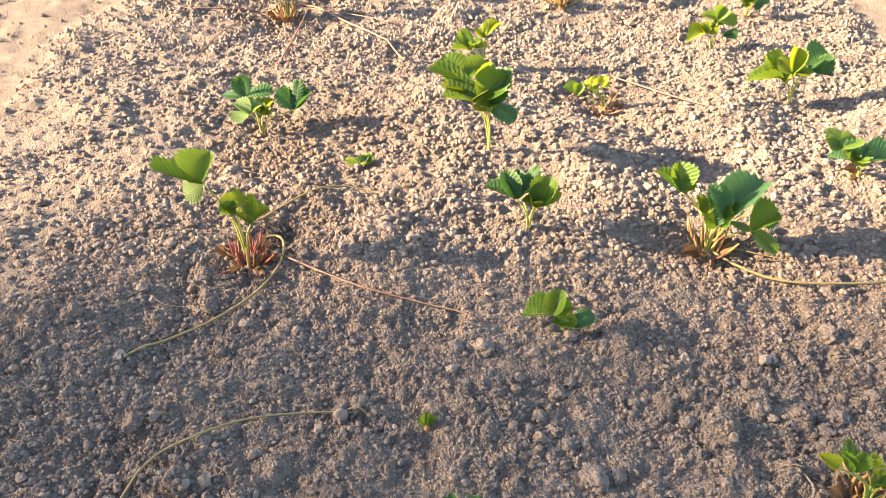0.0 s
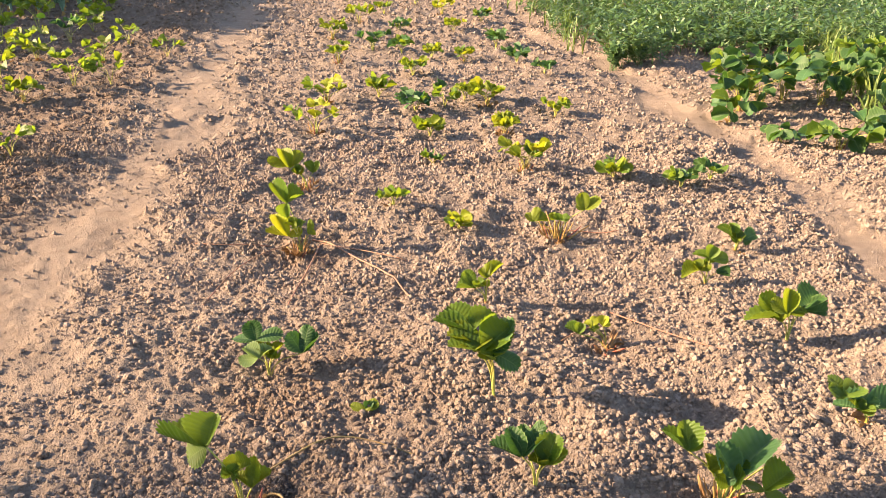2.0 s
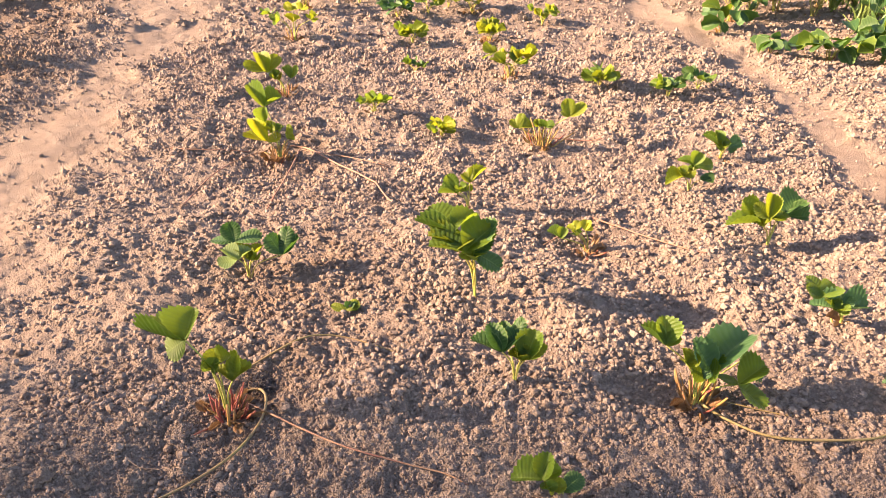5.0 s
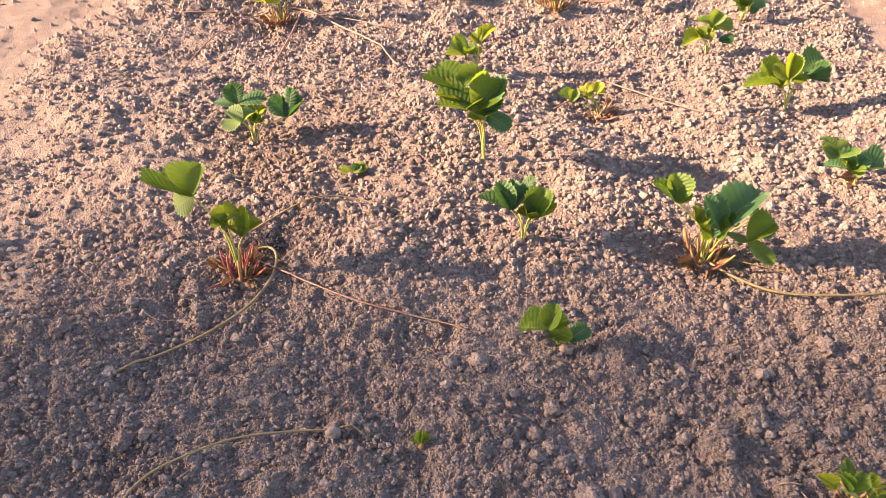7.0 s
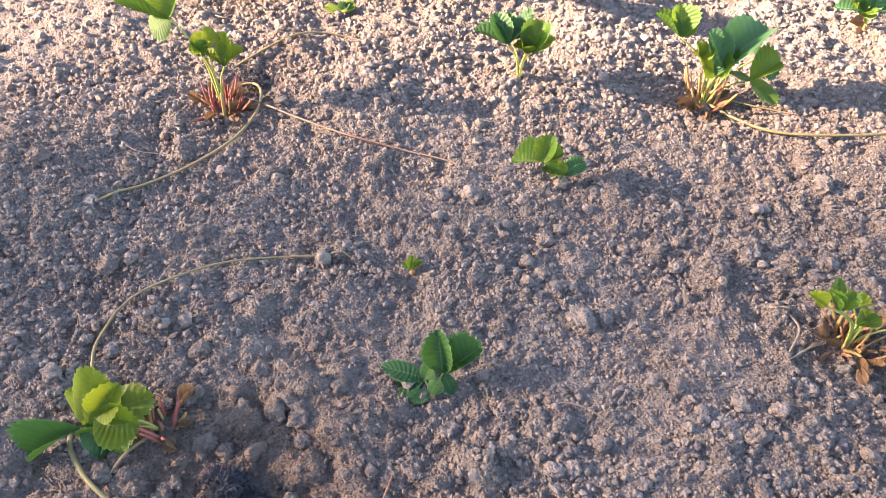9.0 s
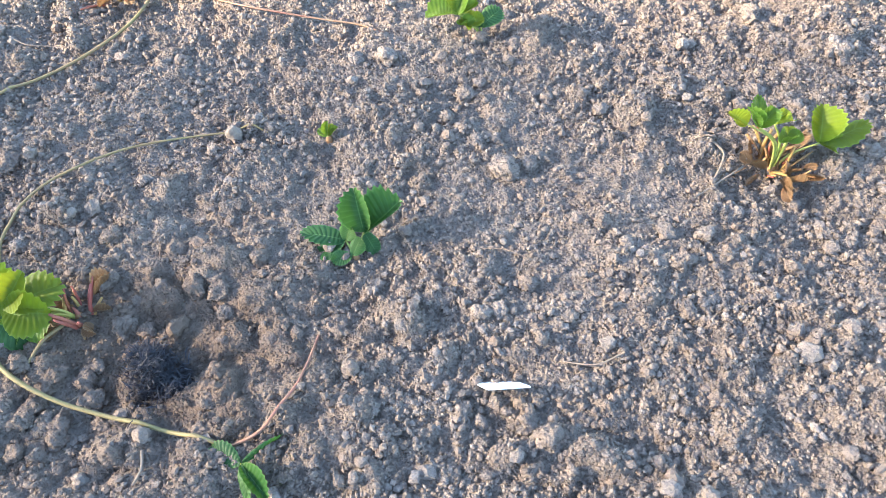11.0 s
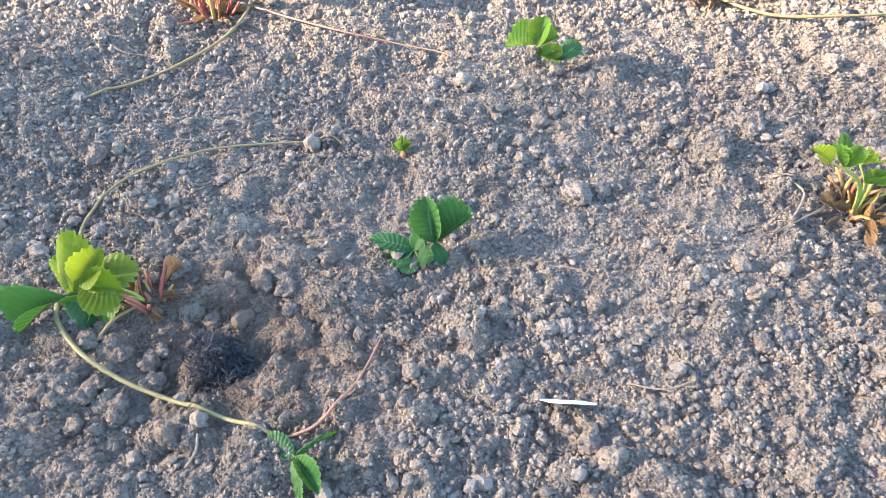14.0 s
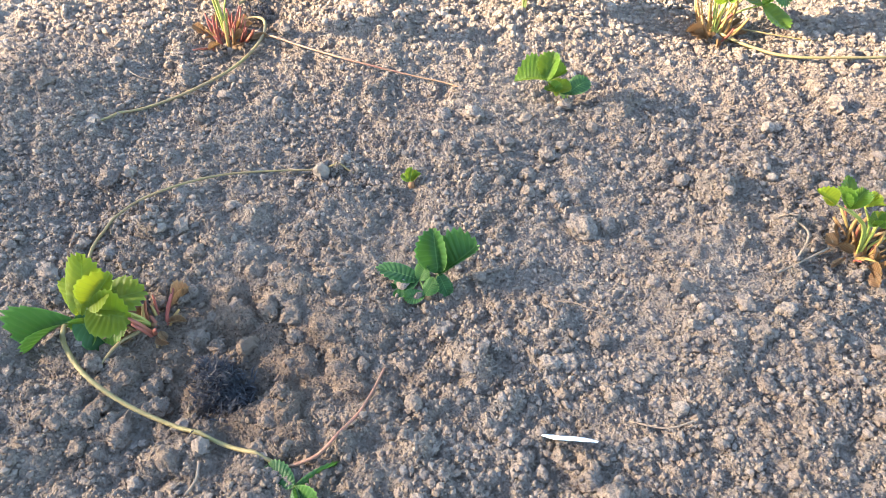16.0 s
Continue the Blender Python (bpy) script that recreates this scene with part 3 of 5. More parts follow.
runner(p, [(-0.341, 1.055), (-0.256, 0.996), (-0.200, 0.958), (-0.116, 0.909), (-0.018, 0.883), (0.049, 0.867), (0.085, 0.845)], 0.0022, "runner_red")
runner(p, [(-0.339, 1.118), (-0.257, 1.179), (-0.202, 1.213), (-0.131, 1.213), (-0.046, 1.175)], 0.0024, "runner")
p = strawberry(0.183, 1.082, "small strawberry plant with dark green leaves on yellow stems")
leaf(p, (-0.029, 0.000, 0.075), "dark", [(-0.086, 0.014, 0.095, 0.040, 0), (-0.053, 0.030, 0.116, 0.040, 0), (0.007, 0.022, 0.106, 0.048, 0)])
leaf(p, (0.014, -0.010, 0.065), "mid", [(0.036, 0.024, 0.106, 0.051, -10), (0.057, -0.001, 0.077, 0.040, -20), (-0.017, -0.002, 0.074, 0.033, 0)])
leaf(p, (-0.016, 0.030, 0.064), "dark", [(0.018, 0.059, 0.105, 0.034, 0), (-0.024, 0.057, 0.102, 0.030, 0)])
leaf(p, (0.005, -0.007, 0.061), "young", [(0.028, -0.001, 0.076, 0.028, -2), (-0.010, 0.006, 0.085, 0.028, 24), (-0.004, -0.023, 0.079, 0.028, -8)])
leaf(p, (0.015, 0.017, 0.057), "mid", [(0.032, 0.028, 0.066, 0.027, -5), (-0.005, 0.025, 0.076, 0.027, 22), (0.018, -0.000, 0.069, 0.027, 6)])
p = strawberry(0.526, 1.059, "large strawberry plant with broad leaves and golden cut stalks", stalks=(24, 0.045, 0.09, 'gold'))
leaf(p, (-0.081, 0.000, 0.143), "mid", [(-0.083, 0.032, 0.185, 0.046, 0), (-0.131, 0.019, 0.167, 0.034, 0), (-0.057, 0.010, 0.156, 0.026, 0)])
leaf(p, (0.012, 0.000, 0.086), "grey", [(0.085, 0.044, 0.148, 0.078, 0), (-0.023, 0.034, 0.133, 0.052, 0), (-0.004, -0.007, 0.075, 0.030, 20)])
leaf(p, (0.059, -0.020, 0.072), "mid", [(0.109, 0.000, 0.100, 0.046, 0), (0.097, -0.046, 0.036, 0.044, -20), (0.023, -0.010, 0.086, 0.030, 20)])
leaf(p, (0.080, 0.030, 0.086), "dark", [(0.128, 0.013, 0.066, 0.040, 0), (0.096, 0.040, 0.098, 0.033, 0)])
leaf(p, (-0.039, -0.007, 0.106), "young", [(-0.016, -0.010, 0.121, 0.028, 0), (-0.047, 0.010, 0.129, 0.028, 11), (-0.051, -0.021, 0.118, 0.028, -13)])
leaf(p, (0.007, 0.005, 0.073), "mid", [(0.031, 0.027, 0.109, 0.045, -5), (-0.028, -0.004, 0.097, 0.045, -17), (0.027, -0.019, 0.106, 0.045, 24)])
runner(p, [(0.527, 1.080), (0.543, 1.042), (0.573, 1.001), (0.617, 0.960), (0.681, 0.939), (0.802, 0.942), (0.877, 0.988), (0.906, 1.016)], 0.0034, "runner")
runner(p, [(0.533, 1.080), (0.569, 1.056), (0.615, 1.035), (0.685, 1.007)], 0.0018, "runner")
p = strawberry(-0.406, 1.486, "strawberry plant with dark cupped leaves with pale rims")
leaf(p, (-0.029, 0.020, 0.088), "dark", [(-0.085, 0.029, 0.098, 0.047, 20), (-0.044, 0.047, 0.123, 0.049, 0), (0.028, 0.036, 0.110, 0.047, -15)])
leaf(p, (-0.015, -0.020, 0.064), "pale", [(-0.060, -0.025, 0.056, 0.043, 10), (-0.052, -0.006, 0.083, 0.041, 0), (0.011, -0.005, 0.086, 0.041, 0)])
leaf(p, (0.084, 0.000, 0.067), "dark", [(0.047, 0.027, 0.101, 0.047, 15), (0.097, 0.039, 0.118, 0.047, 0), (0.126, 0.022, 0.096, 0.052, -20)])
leaf(p, (0.011, 0.000, 0.056), "young", [(0.037, 0.018, 0.080, 0.029, 0), (-0.004, 0.016, 0.076, 0.023, 0)])
leaf(p, (-0.013, 0.004, 0.065), "young", [(-0.021, -0.015, 0.081, 0.032, -8), (0.012, 0.009, 0.080, 0.032, 21), (-0.032, 0.019, 0.079, 0.032, 18)])
leaf(p, (0.018, -0.009, 0.057), "mid", [(0.006, 0.004, 0.070, 0.026, 8), (0.014, -0.025, 0.068, 0.026, 18), (0.040, -0.005, 0.074, 0.026, -20)])
p = strawberry(-0.157, 1.341, "tiny strawberry seedling with two leaves")
leaf(p, (-0.005, 0.000, 0.010), "young", [(-0.037, 0.007, 0.019, 0.023, 0), (0.022, 0.012, 0.025, 0.029, 0)])
leaf(p, (0.002, 0.000, 0.008), "dark", [(0.027, 0.006, 0.014, 0.023, 0), (0.007, 0.014, 0.023, 0.021, 0)])
p = strawberry(0.125, 1.373, "tall strawberry plant with many serrated leaves on golden stems")
leaf(p, (-0.056, 0.010, 0.168), "mid", [(-0.102, 0.046, 0.213, 0.070, 0), (-0.137, 0.017, 0.176, 0.048, 0), (-0.006, 0.036, 0.202, 0.058, 0)])
leaf(p, (-0.029, -0.020, 0.135), "mid", [(-0.106, -0.011, 0.145, 0.062, 10), (-0.041, 0.006, 0.168, 0.060, 0), (0.027, 0.015, 0.180, 0.067, 0)])
leaf(p, (-0.014, -0.010, 0.127), "dark", [(0.047, 0.025, 0.172, 0.065, -10), (0.031, 0.009, 0.152, 0.050, -10), (0.052, -0.027, 0.106, 0.053, -20)])
leaf(p, (-0.047, 0.000, 0.148), "young", [(-0.108, 0.009, 0.158, 0.043, 0), (-0.073, 0.013, 0.164, 0.041, 0)])
leaf(p, (-0.050, -0.005, 0.134), "young", [(-0.071, -0.027, 0.151, 0.042, 12), (-0.015, -0.009, 0.165, 0.042, 8), (-0.051, 0.022, 0.149, 0.042, -21)])
leaf(p, (-0.013, -0.022, 0.116), "mid", [(-0.034, -0.037, 0.143, 0.035, -3), (0.017, -0.021, 0.135, 0.035, -5), (-0.023, -0.002, 0.128, 0.035, -24)])
p = strawberry(0.130, 1.825, "young strawberry plant with upright leaves")
leaf(p, (-0.034, 0.000, 0.048), "mid", [(-0.085, 0.000, 0.047, 0.042, 0), (-0.063, 0.029, 0.085, 0.042, 0), (-0.007, 0.005, 0.055, 0.027, 0)])
leaf(p, (0.001, 0.000, 0.080), "young", [(0.045, 0.025, 0.113, 0.036, 0), (-0.020, 0.016, 0.101, 0.036, 0), (0.006, 0.025, 0.113, 0.030, 0)])
leaf(p, (-0.008, 0.005, 0.056), "young", [(-0.016, 0.018, 0.074, 0.022, 20), (-0.021, -0.005, 0.071, 0.022, -21), (0.010, 0.004, 0.068, 0.022, 23)])
leaf(p, (-0.026, -0.002, 0.054), "mid", [(-0.039, -0.014, 0.066, 0.024, 10), (-0.006, -0.003, 0.071, 0.024, -22), (-0.033, 0.013, 0.062, 0.024, 3)])
p = strawberry(0.437, 1.657, "cut-back strawberry plant with yellow leaves and brown stalks", stalks=(18, 0.045, 0.05, 'brown'))
leaf(p, (-0.042, 0.000, 0.068), "yellow", [(-0.030, 0.016, 0.089, 0.025, 0), (-0.062, 0.006, 0.075, 0.025, 0)])
leaf(p, (-0.014, 0.000, 0.068), "yellow", [(-0.005, 0.017, 0.089, 0.030, 0), (0.006, 0.005, 0.074, 0.021, 0)])
leaf(p, (-0.073, 0.000, 0.044), "mid", [(-0.110, 0.012, 0.059, 0.031, 0), (-0.065, 0.017, 0.066, 0.028, 0)])
leaf(p, (-0.040, 0.003, 0.060), "young", [(-0.029, 0.006, 0.070, 0.013, -24), (-0.049, 0.007, 0.070, 0.013, -2), (-0.045, -0.005, 0.068, 0.013, -24)])
leaf(p, (-0.034, 0.003, 0.051), "mid", [(-0.034, 0.014, 0.062, 0.018, 5), (-0.047, -0.004, 0.061, 0.018, 18), (-0.022, -0.004, 0.065, 0.018, -11)])
runner(p, [(0.473, 1.794), (0.531, 1.741), (0.590, 1.677), (0.706, 1.556)], 0.0028, "runner_red")
runner(p, [(0.436, 1.723), (0.388, 1.708), (0.317, 1.647)], 0.0026, "runner_red")
p = strawberry(0.913, 1.666, "strawberry plant with bright young leaves and one dark leaf")
leaf(p, (-0.034, 0.000, 0.074), "mid", [(-0.088, 0.034, 0.115, 0.066, 0), (-0.122, 0.000, 0.073, 0.054, 15)])
leaf(p, (-0.019, -0.010, 0.092), "young", [(-0.008, 0.029, 0.143, 0.042, 0), (-0.053, 0.015, 0.125, 0.050, 0), (0.018, 0.002, 0.108, 0.048, 0)])
leaf(p, (0.030, 0.020, 0.088), "dark", [(0.083, 0.043, 0.119, 0.070, -10), (0.090, 0.012, 0.078, 0.065, -15)])
leaf(p, (-0.032, -0.002, 0.070), "young", [(-0.025, 0.022, 0.095, 0.039, -7), (-0.063, -0.010, 0.098, 0.039, 10), (-0.014, -0.022, 0.088, 0.039, -8)])
leaf(p, (0.006, 0.003, 0.079), "mid", [(-0.020, -0.007, 0.091, 0.034, 10), (0.025, -0.012, 0.101, 0.034, -17), (0.012, 0.024, 0.094, 0.034, 8)])
p = strawberry(0.920, 1.298, "strawberry plant with green leaves on a golden crown", stalks=(6, 0.02, 0.03, 'gold'))
leaf(p, (-0.061, 0.000, 0.071), "mid", [(-0.086, 0.027, 0.106, 0.048, 0), (-0.029, 0.016, 0.092, 0.048, 0), (-0.102, 0.007, 0.080, 0.036, 0)])
leaf(p, (-0.024, -0.010, 0.044), "grey", [(-0.078, 0.002, 0.059, 0.041, 10), (0.040, -0.006, 0.051, 0.048, -10), (0.001, 0.006, 0.065, 0.041, 0)])
leaf(p, (-0.042, 0.003, 0.048), "young", [(-0.051, 0.017, 0.058, 0.024, -15), (-0.049, -0.012, 0.063, 0.024, -21), (-0.022, 0.006, 0.064, 0.024, -3)])
leaf(p, (-0.031, -0.016, 0.045), "mid", [(-0.039, 0.002, 0.063, 0.030, -4), (-0.047, -0.030, 0.056, 0.030, 7), (-0.007, -0.023, 0.057, 0.030, -4)])
p = strawberry(0.232, 0.822, "small strawberry plant with bright green leaves")
leaf(p, (-0.035, 0.000, 0.047), "mid", [(-0.082, 0.005, 0.053, 0.037, 10), (-0.024, 0.023, 0.081, 0.035, 0), (-0.005, 0.007, 0.058, 0.024, 0)])
leaf(p, (-0.001, -0.005, 0.025), "dark", [(0.027, 0.012, 0.047, 0.032, -10), (-0.008, 0.005, 0.037, 0.020, 0)])
leaf(p, (-0.016, 0.000, 0.030), "young", [(-0.031, -0.010, 0.039, 0.024, 1), (0.003, -0.005, 0.038, 0.024, 1), (-0.025, 0.014, 0.037, 0.024, 9)])
leaf(p, (-0.027, -0.007, 0.033), "mid", [(-0.032, 0.003, 0.038, 0.017, 14), (-0.034, -0.016, 0.040, 0.017, 13), (-0.013, -0.005, 0.044, 0.017, 15)])
p = strawberry(0.024, 0.441, "small dark green strawberry plant with pale leaf rims")
leaf(p, (0.013, 0.022, 0.022), "dark", [(0.006, 0.054, 0.068, 0.038, 0), (0.064, 0.040, 0.050, 0.036, -10), (0.027, 0.002, 0.006, 0.020, -25)])
leaf(p, (-0.010, 0.018, 0.015), "dark", [(-0.059, 0.028, 0.034, 0.030, 15), (-0.061, 0.003, 0.006, 0.032, 10), (0.000, 0.027, 0.034, 0.022, 0)])
leaf(p, (-0.003, 0.000, 0.008), "dark", [(0.010, 0.012, 0.026, 0.021, 0), (-0.028, -0.005, 0.006, 0.018, 0)])
p = strawberry(-0.003, 0.635, "tiny green strawberry sprout")
leaf(p, (-0.002, 0.000, 0.008), "mid", [(-0.013, 0.008, 0.015, 0.010, 0), (0.001, 0.013, 0.023, 0.011, 0)])
leaf(p, (0.001, 0.000, 0.008), "young", [(0.014, 0.008, 0.016, 0.010, 0), (0.006, 0.011, 0.020, 0.010, 0)])
p = strawberry(-0.292, 0.394, "strawberry plant with broad yellow-green leaves and red stalks", stalks=(20, 0.035, 0.05, 'red'))
leaf(p, (-0.073, -0.010, 0.032), "young", [(-0.058, 0.032, 0.095, 0.040, 20), (-0.089, 0.013, 0.068, 0.036, -40)])
leaf(p, (-0.062, -0.008, 0.043), "young", [(-0.014, -0.014, 0.033, 0.050, 8), (-0.031, 0.015, 0.077, 0.037, 20)])
leaf(p, (-0.064, -0.004, 0.036), "young", [(-0.007, 0.013, 0.061, 0.044, -15), (-0.025, 0.002, 0.044, 0.036, 10)])
leaf(p, (-0.079, -0.015, 0.032), "dark", [(-0.031, -0.025, 0.006, 0.046, 0), (-0.146, -0.035, 0.006, 0.030, 15)])
leaf(p, (-0.051, -0.012, 0.027), "mid", [(-0.020, -0.022, 0.019, 0.042, 15), (-0.074, -0.022, 0.006, 0.035, -10)])
runner(p, [(-0.378, 0.428), (-0.396, 0.485), (-0.393, 0.524), (-0.372, 0.575), (-0.326, 0.606), (-0.264, 0.639), (-0.188, 0.656), (-0.108, 0.658), (-0.083, 0.649)], 0.0024, "runner")
runner(p, [(-0.393, 0.389), (-0.378, 0.356), (-0.343, 0.318), (-0.295, 0.289), (-0.237, 0.267), (-0.177, 0.243), (-0.120, 0.222)], 0.0036, "runner")
runner(p, [(-0.300, 0.385), (-0.318, 0.360), (-0.335, 0.335)], 0.0026, "runner")
p = strawberry(0.578, 0.521, "cut-back strawberry plant with brown stalks and bright leaves", stalks=(34, 0.05, 0.06, 'brown'))
leaf(p, (-0.047, 0.000, 0.082), "mid", [(-0.050, 0.024, 0.113, 0.020, 0), (-0.028, 0.015, 0.100, 0.020, 0), (-0.065, 0.015, 0.104, 0.014, 0)])
leaf(p, (0.046, 0.000, 0.044), "young", [(0.054, 0.033, 0.079, 0.037, 0), (0.111, 0.013, 0.050, 0.034, -10), (0.071, -0.005, 0.035, 0.032, -20)])
leaf(p, (-0.066, 0.000, 0.090), "yellow", [(-0.091, 0.009, 0.105, 0.016, 0), (-0.081, 0.004, 0.097, 0.013, 0)])
leaf(p, (-0.022, 0.010, 0.076), "yellow", [(-0.006, 0.021, 0.088, 0.016, 0), (0.006, 0.014, 0.078, 0.013, 0)])
leaf(p, (0.006, 0.011, 0.054), "young", [(-0.002, 0.016, 0.060, 0.012, -20), (0.006, 0.003, 0.059, 0.012, -10), (0.013, 0.015, 0.061, 0.012, 0)])
leaf(p, (-0.007, -0.008, 0.062), "mid", [(-0.009, -0.020, 0.076, 0.020, -2), (0.008, -0.002, 0.070, 0.020, 15), (-0.019, 0.000, 0.073, 0.020, 11)])
p = strawberry(-0.100, 0.200, "runner plantlet with dark drooping leaves")
leaf(p, (0.001, -0.002, 0.011), "dark", [(-0.031, 0.018, 0.014, 0.023, 0), (0.043, 0.018, 0.017, 0.013, 30), (0.010, -0.052, 0.014, 0.017, 20), (0.030, -0.042, 0.012, 0.017, -20)])
runner(p, [(-0.115, 0.218), (-0.081, 0.226), (-0.060, 0.247), (-0.039, 0.279), (-0.021, 0.338)], 0.0022, "runner_red")
p = strawberry(-0.459, 2.189, "strawberry plant with yellow-green leaves and brown cut stalks", stalks=(28, 0.05, 0.07, 'brown'))
leaf(p, (-0.038, 0.000, 0.069), "yellow", [(-0.111, 0.002, 0.071, 0.047, 10), (-0.087, 0.041, 0.128, 0.050, 0), (0.003, 0.014, 0.090, 0.040, 0)])
leaf(p, (-0.038, 0.020, 0.176), "mid", [(-0.092, 0.061, 0.235, 0.047, 0), (0.015, 0.037, 0.202, 0.054, -10), (-0.043, -0.006, 0.139, 0.043, 0)])
leaf(p, (0.029, 0.000, 0.076), "young", [(0.034, 0.027, 0.115, 0.025, 0), (0.051, 0.000, 0.076, 0.022, 0)])
leaf(p, (-0.024, 0.000, 0.104), "young", [(-0.045, -0.013, 0.121, 0.033, 4), (-0.007, -0.016, 0.116, 0.033, 13), (-0.027, 0.021, 0.127, 0.033, 14)])
leaf(p, (0.000, 0.015, 0.103), "mid", [(0.008, -0.001, 0.114, 0.027, 14), (0.009, 0.031, 0.112, 0.027, 0), (-0.021, 0.022, 0.112, 0.027, -22)])
runner(p, [(-0.436, 2.264), (-0.381, 2.250), (-0.269, 2.112), (-0.167, 1.985), (-0.083, 1.834)], 0.0036, "runner_red")
runner(p, [(-0.406, 2.240), (-0.411, 1.996), (-0.423, 1.800)], 0.0030, "runner_red")
runner(p, [(-0.509, 2.230), (-0.559, 2.187), (-0.626, 2.019), (-0.656, 1.786)], 0.0022, "runner_red")
runner(p, [(-0.831, 2.215), (-0.729, 2.194), (-0.567, 2.228)], 0.0026, "runner_red")
runner(p, [(-0.406, 2.249), (-0.317, 2.202), (-0.159, 2.115), (-0.104, 2.099)], 0.0022, "runner_red")
p = strawberry(-0.540, 2.771, "strawberry plant with upright leaves over brown stalks", stalks=(20, 0.05, 0.06, 'brown'))
leaf(p, (-0.067, 0.000, 0.095), "young", [(-0.156, 0.006, 0.102, 0.055, 0), (-0.106, 0.044, 0.157, 0.060, 0), (-0.033, 0.044, 0.158, 0.055, 0)])
leaf(p, (0.025, 0.000, 0.075), "mid", [(-0.014, 0.022, 0.108, 0.044, 0), (0.055, 0.022, 0.109, 0.048, 0)])
leaf(p, (-0.027, -0.001, 0.075), "young", [(-0.009, -0.019, 0.095, 0.035, 20), (-0.019, 0.020, 0.086, 0.035, -9), (-0.050, -0.016, 0.092, 0.035, -14)])
leaf(p, (-0.032, -0.009, 0.076), "mid", [(-0.021, -0.026, 0.095, 0.030, 21), (-0.020, 0.008, 0.101, 0.030, 5), (-0.057, -0.008, 0.094, 0.030, -6)])
p = strawberry(0.397, 2.297, "cut-back strawberry plant with tall golden stalks", stalks=(30, 0.055, 0.11, 'gold'))
leaf(p, (-0.080, 0.000, 0.072), "young", [(-0.107, 0.018, 0.098, 0.034, 0), (-0.068, 0.027, 0.111, 0.038, 0), (-0.034, 0.005, 0.079, 0.034, 0)])
leaf(p, (0.085, 0.000, 0.116), "young", [(0.075, 0.032, 0.161, 0.046, 0), (0.140, 0.018, 0.142, 0.049, 0), (0.059, 0.011, 0.132, 0.034, 0)])
leaf(p, (-0.015, 0.002, 0.081), "young", [(-0.020, 0.016, 0.100, 0.024, -13), (-0.033, -0.005, 0.096, 0.024, -24), (0.004, -0.001, 0.099, 0.024, 4)])
leaf(p, (0.005, -0.010, 0.082), "mid", [(-0.016, 0.003, 0.096, 0.033, 23), (-0.005, -0.029, 0.108, 0.033, 8), (0.033, -0.009, 0.099, 0.033, 1)])
runner(p, [(0.353, 2.369), (0.391, 2.347), (0.433, 2.300)], 0.0034, "runner_red")
runner(p, [(0.402, 2.364), (0.482, 2.360), (0.618, 2.343)], 0.0028, "runner_red")
p = strawberry(0.789, 1.951, "strawberry plant with pale yellow-green leaves")
leaf(p, (-0.022, 0.000, 0.049), "young", [(-0.076, -0.008, 0.037, 0.037, 0), (-0.042, 0.015, 0.069, 0.044, 0), (0.009, 0.012, 0.065, 0.037, 0)])
leaf(p, (0.006, 0.010, 0.081), "mid", [(-0.042, 0.020, 0.094, 0.034, 0), (0.019, 0.032, 0.112, 0.041, 0), (0.064, 0.016, 0.090, 0.041, 0)])
leaf(p, (0.029, 0.000, 0.040), "dark", [(0.065, -0.005, 0.034, 0.034, 0), (0.059, 0.010, 0.054, 0.027, 0)])
leaf(p, (-0.024, 0.009, 0.051), "young", [(-0.044, 0.004, 0.066, 0.025, 12), (-0.011, -0.003, 0.061, 0.025, -21), (-0.018, 0.024, 0.064, 0.025, 16)])
leaf(p, (0.006, 0.018, 0.059), "mid", [(-0.008, 0.009, 0.071, 0.022, -10), (0.024, 0.014, 0.076, 0.022, -10), (-0.006, 0.029, 0.070, 0.022, -11)])
p = strawberry(0.970, 2.196, "small strawberry plant with rounded green leaves", stalks=(5, 0.02, 0.03, 'gold'))
leaf(p, (-0.013, 0.000, 0.057), "mid", [(-0.071, 0.013, 0.075, 0.043, 0), (-0.025, 0.026, 0.094, 0.040, 0), (0.014, 0.013, 0.076, 0.047, 0)])
leaf(p, (0.020, 0.000, 0.047), "grey", [(0.060, 0.008, 0.059, 0.047, 0), (0.031, -0.011, 0.032, 0.032, 0)])
leaf(p, (-0.010, -0.006, 0.048), "young", [(0.007, -0.018, 0.060, 0.028, 0), (0.001, 0.009, 0.059, 0.028, -23), (-0.033, -0.004, 0.065, 0.028, -13)])
leaf(p, (0.002, -0.011, 0.046), "mid", [(0.019, -0.024, 0.065, 0.030, -13), (0.000, 0.008, 0.063, 0.030, 17), (-0.023, -0.013, 0.059, 0.030, -20)])

# ---- the other plants of the bed ----
SMALL = "small strawberry plant with yellow-green leaves in dry soil"
CUT = "cut-back strawberry plant with brown stalks and yellow-green leaves"
BLUE = "small strawberry plant with bluish-green leaves"


def small_plant(x, y, tall, size, leaves, tones, stalks=None, label=SMALL, lean=(0.0, 0.0)):
    p = strawberry(x, y, label, stalks)
    grown(p, leaves + 2, tall, size, tones, lean, tilt=35)
    return p


YG, MY, BL = ("young", "yellow", "mid"), ("mid", "young"), ("grey", "dark", "mid")
small_plant(-0.181, 2.567, 0.075, 0.045, 4, MY, (4, 0.02, 0.04, "gold"))
small_plant(0.063, 2.371, 0.05, 0.045, 4, YG)
small_plant(-0.041, 3.158, 0.06, 0.045, 3, BL, label=BLUE)
small_plant(0.360, 3.042, 0.13, 0.062, 6, YG, (14, 0.04, 0.07, "gold"), CUT)
small_plant(0.721, 2.926, 0.09, 0.065, 5, MY)
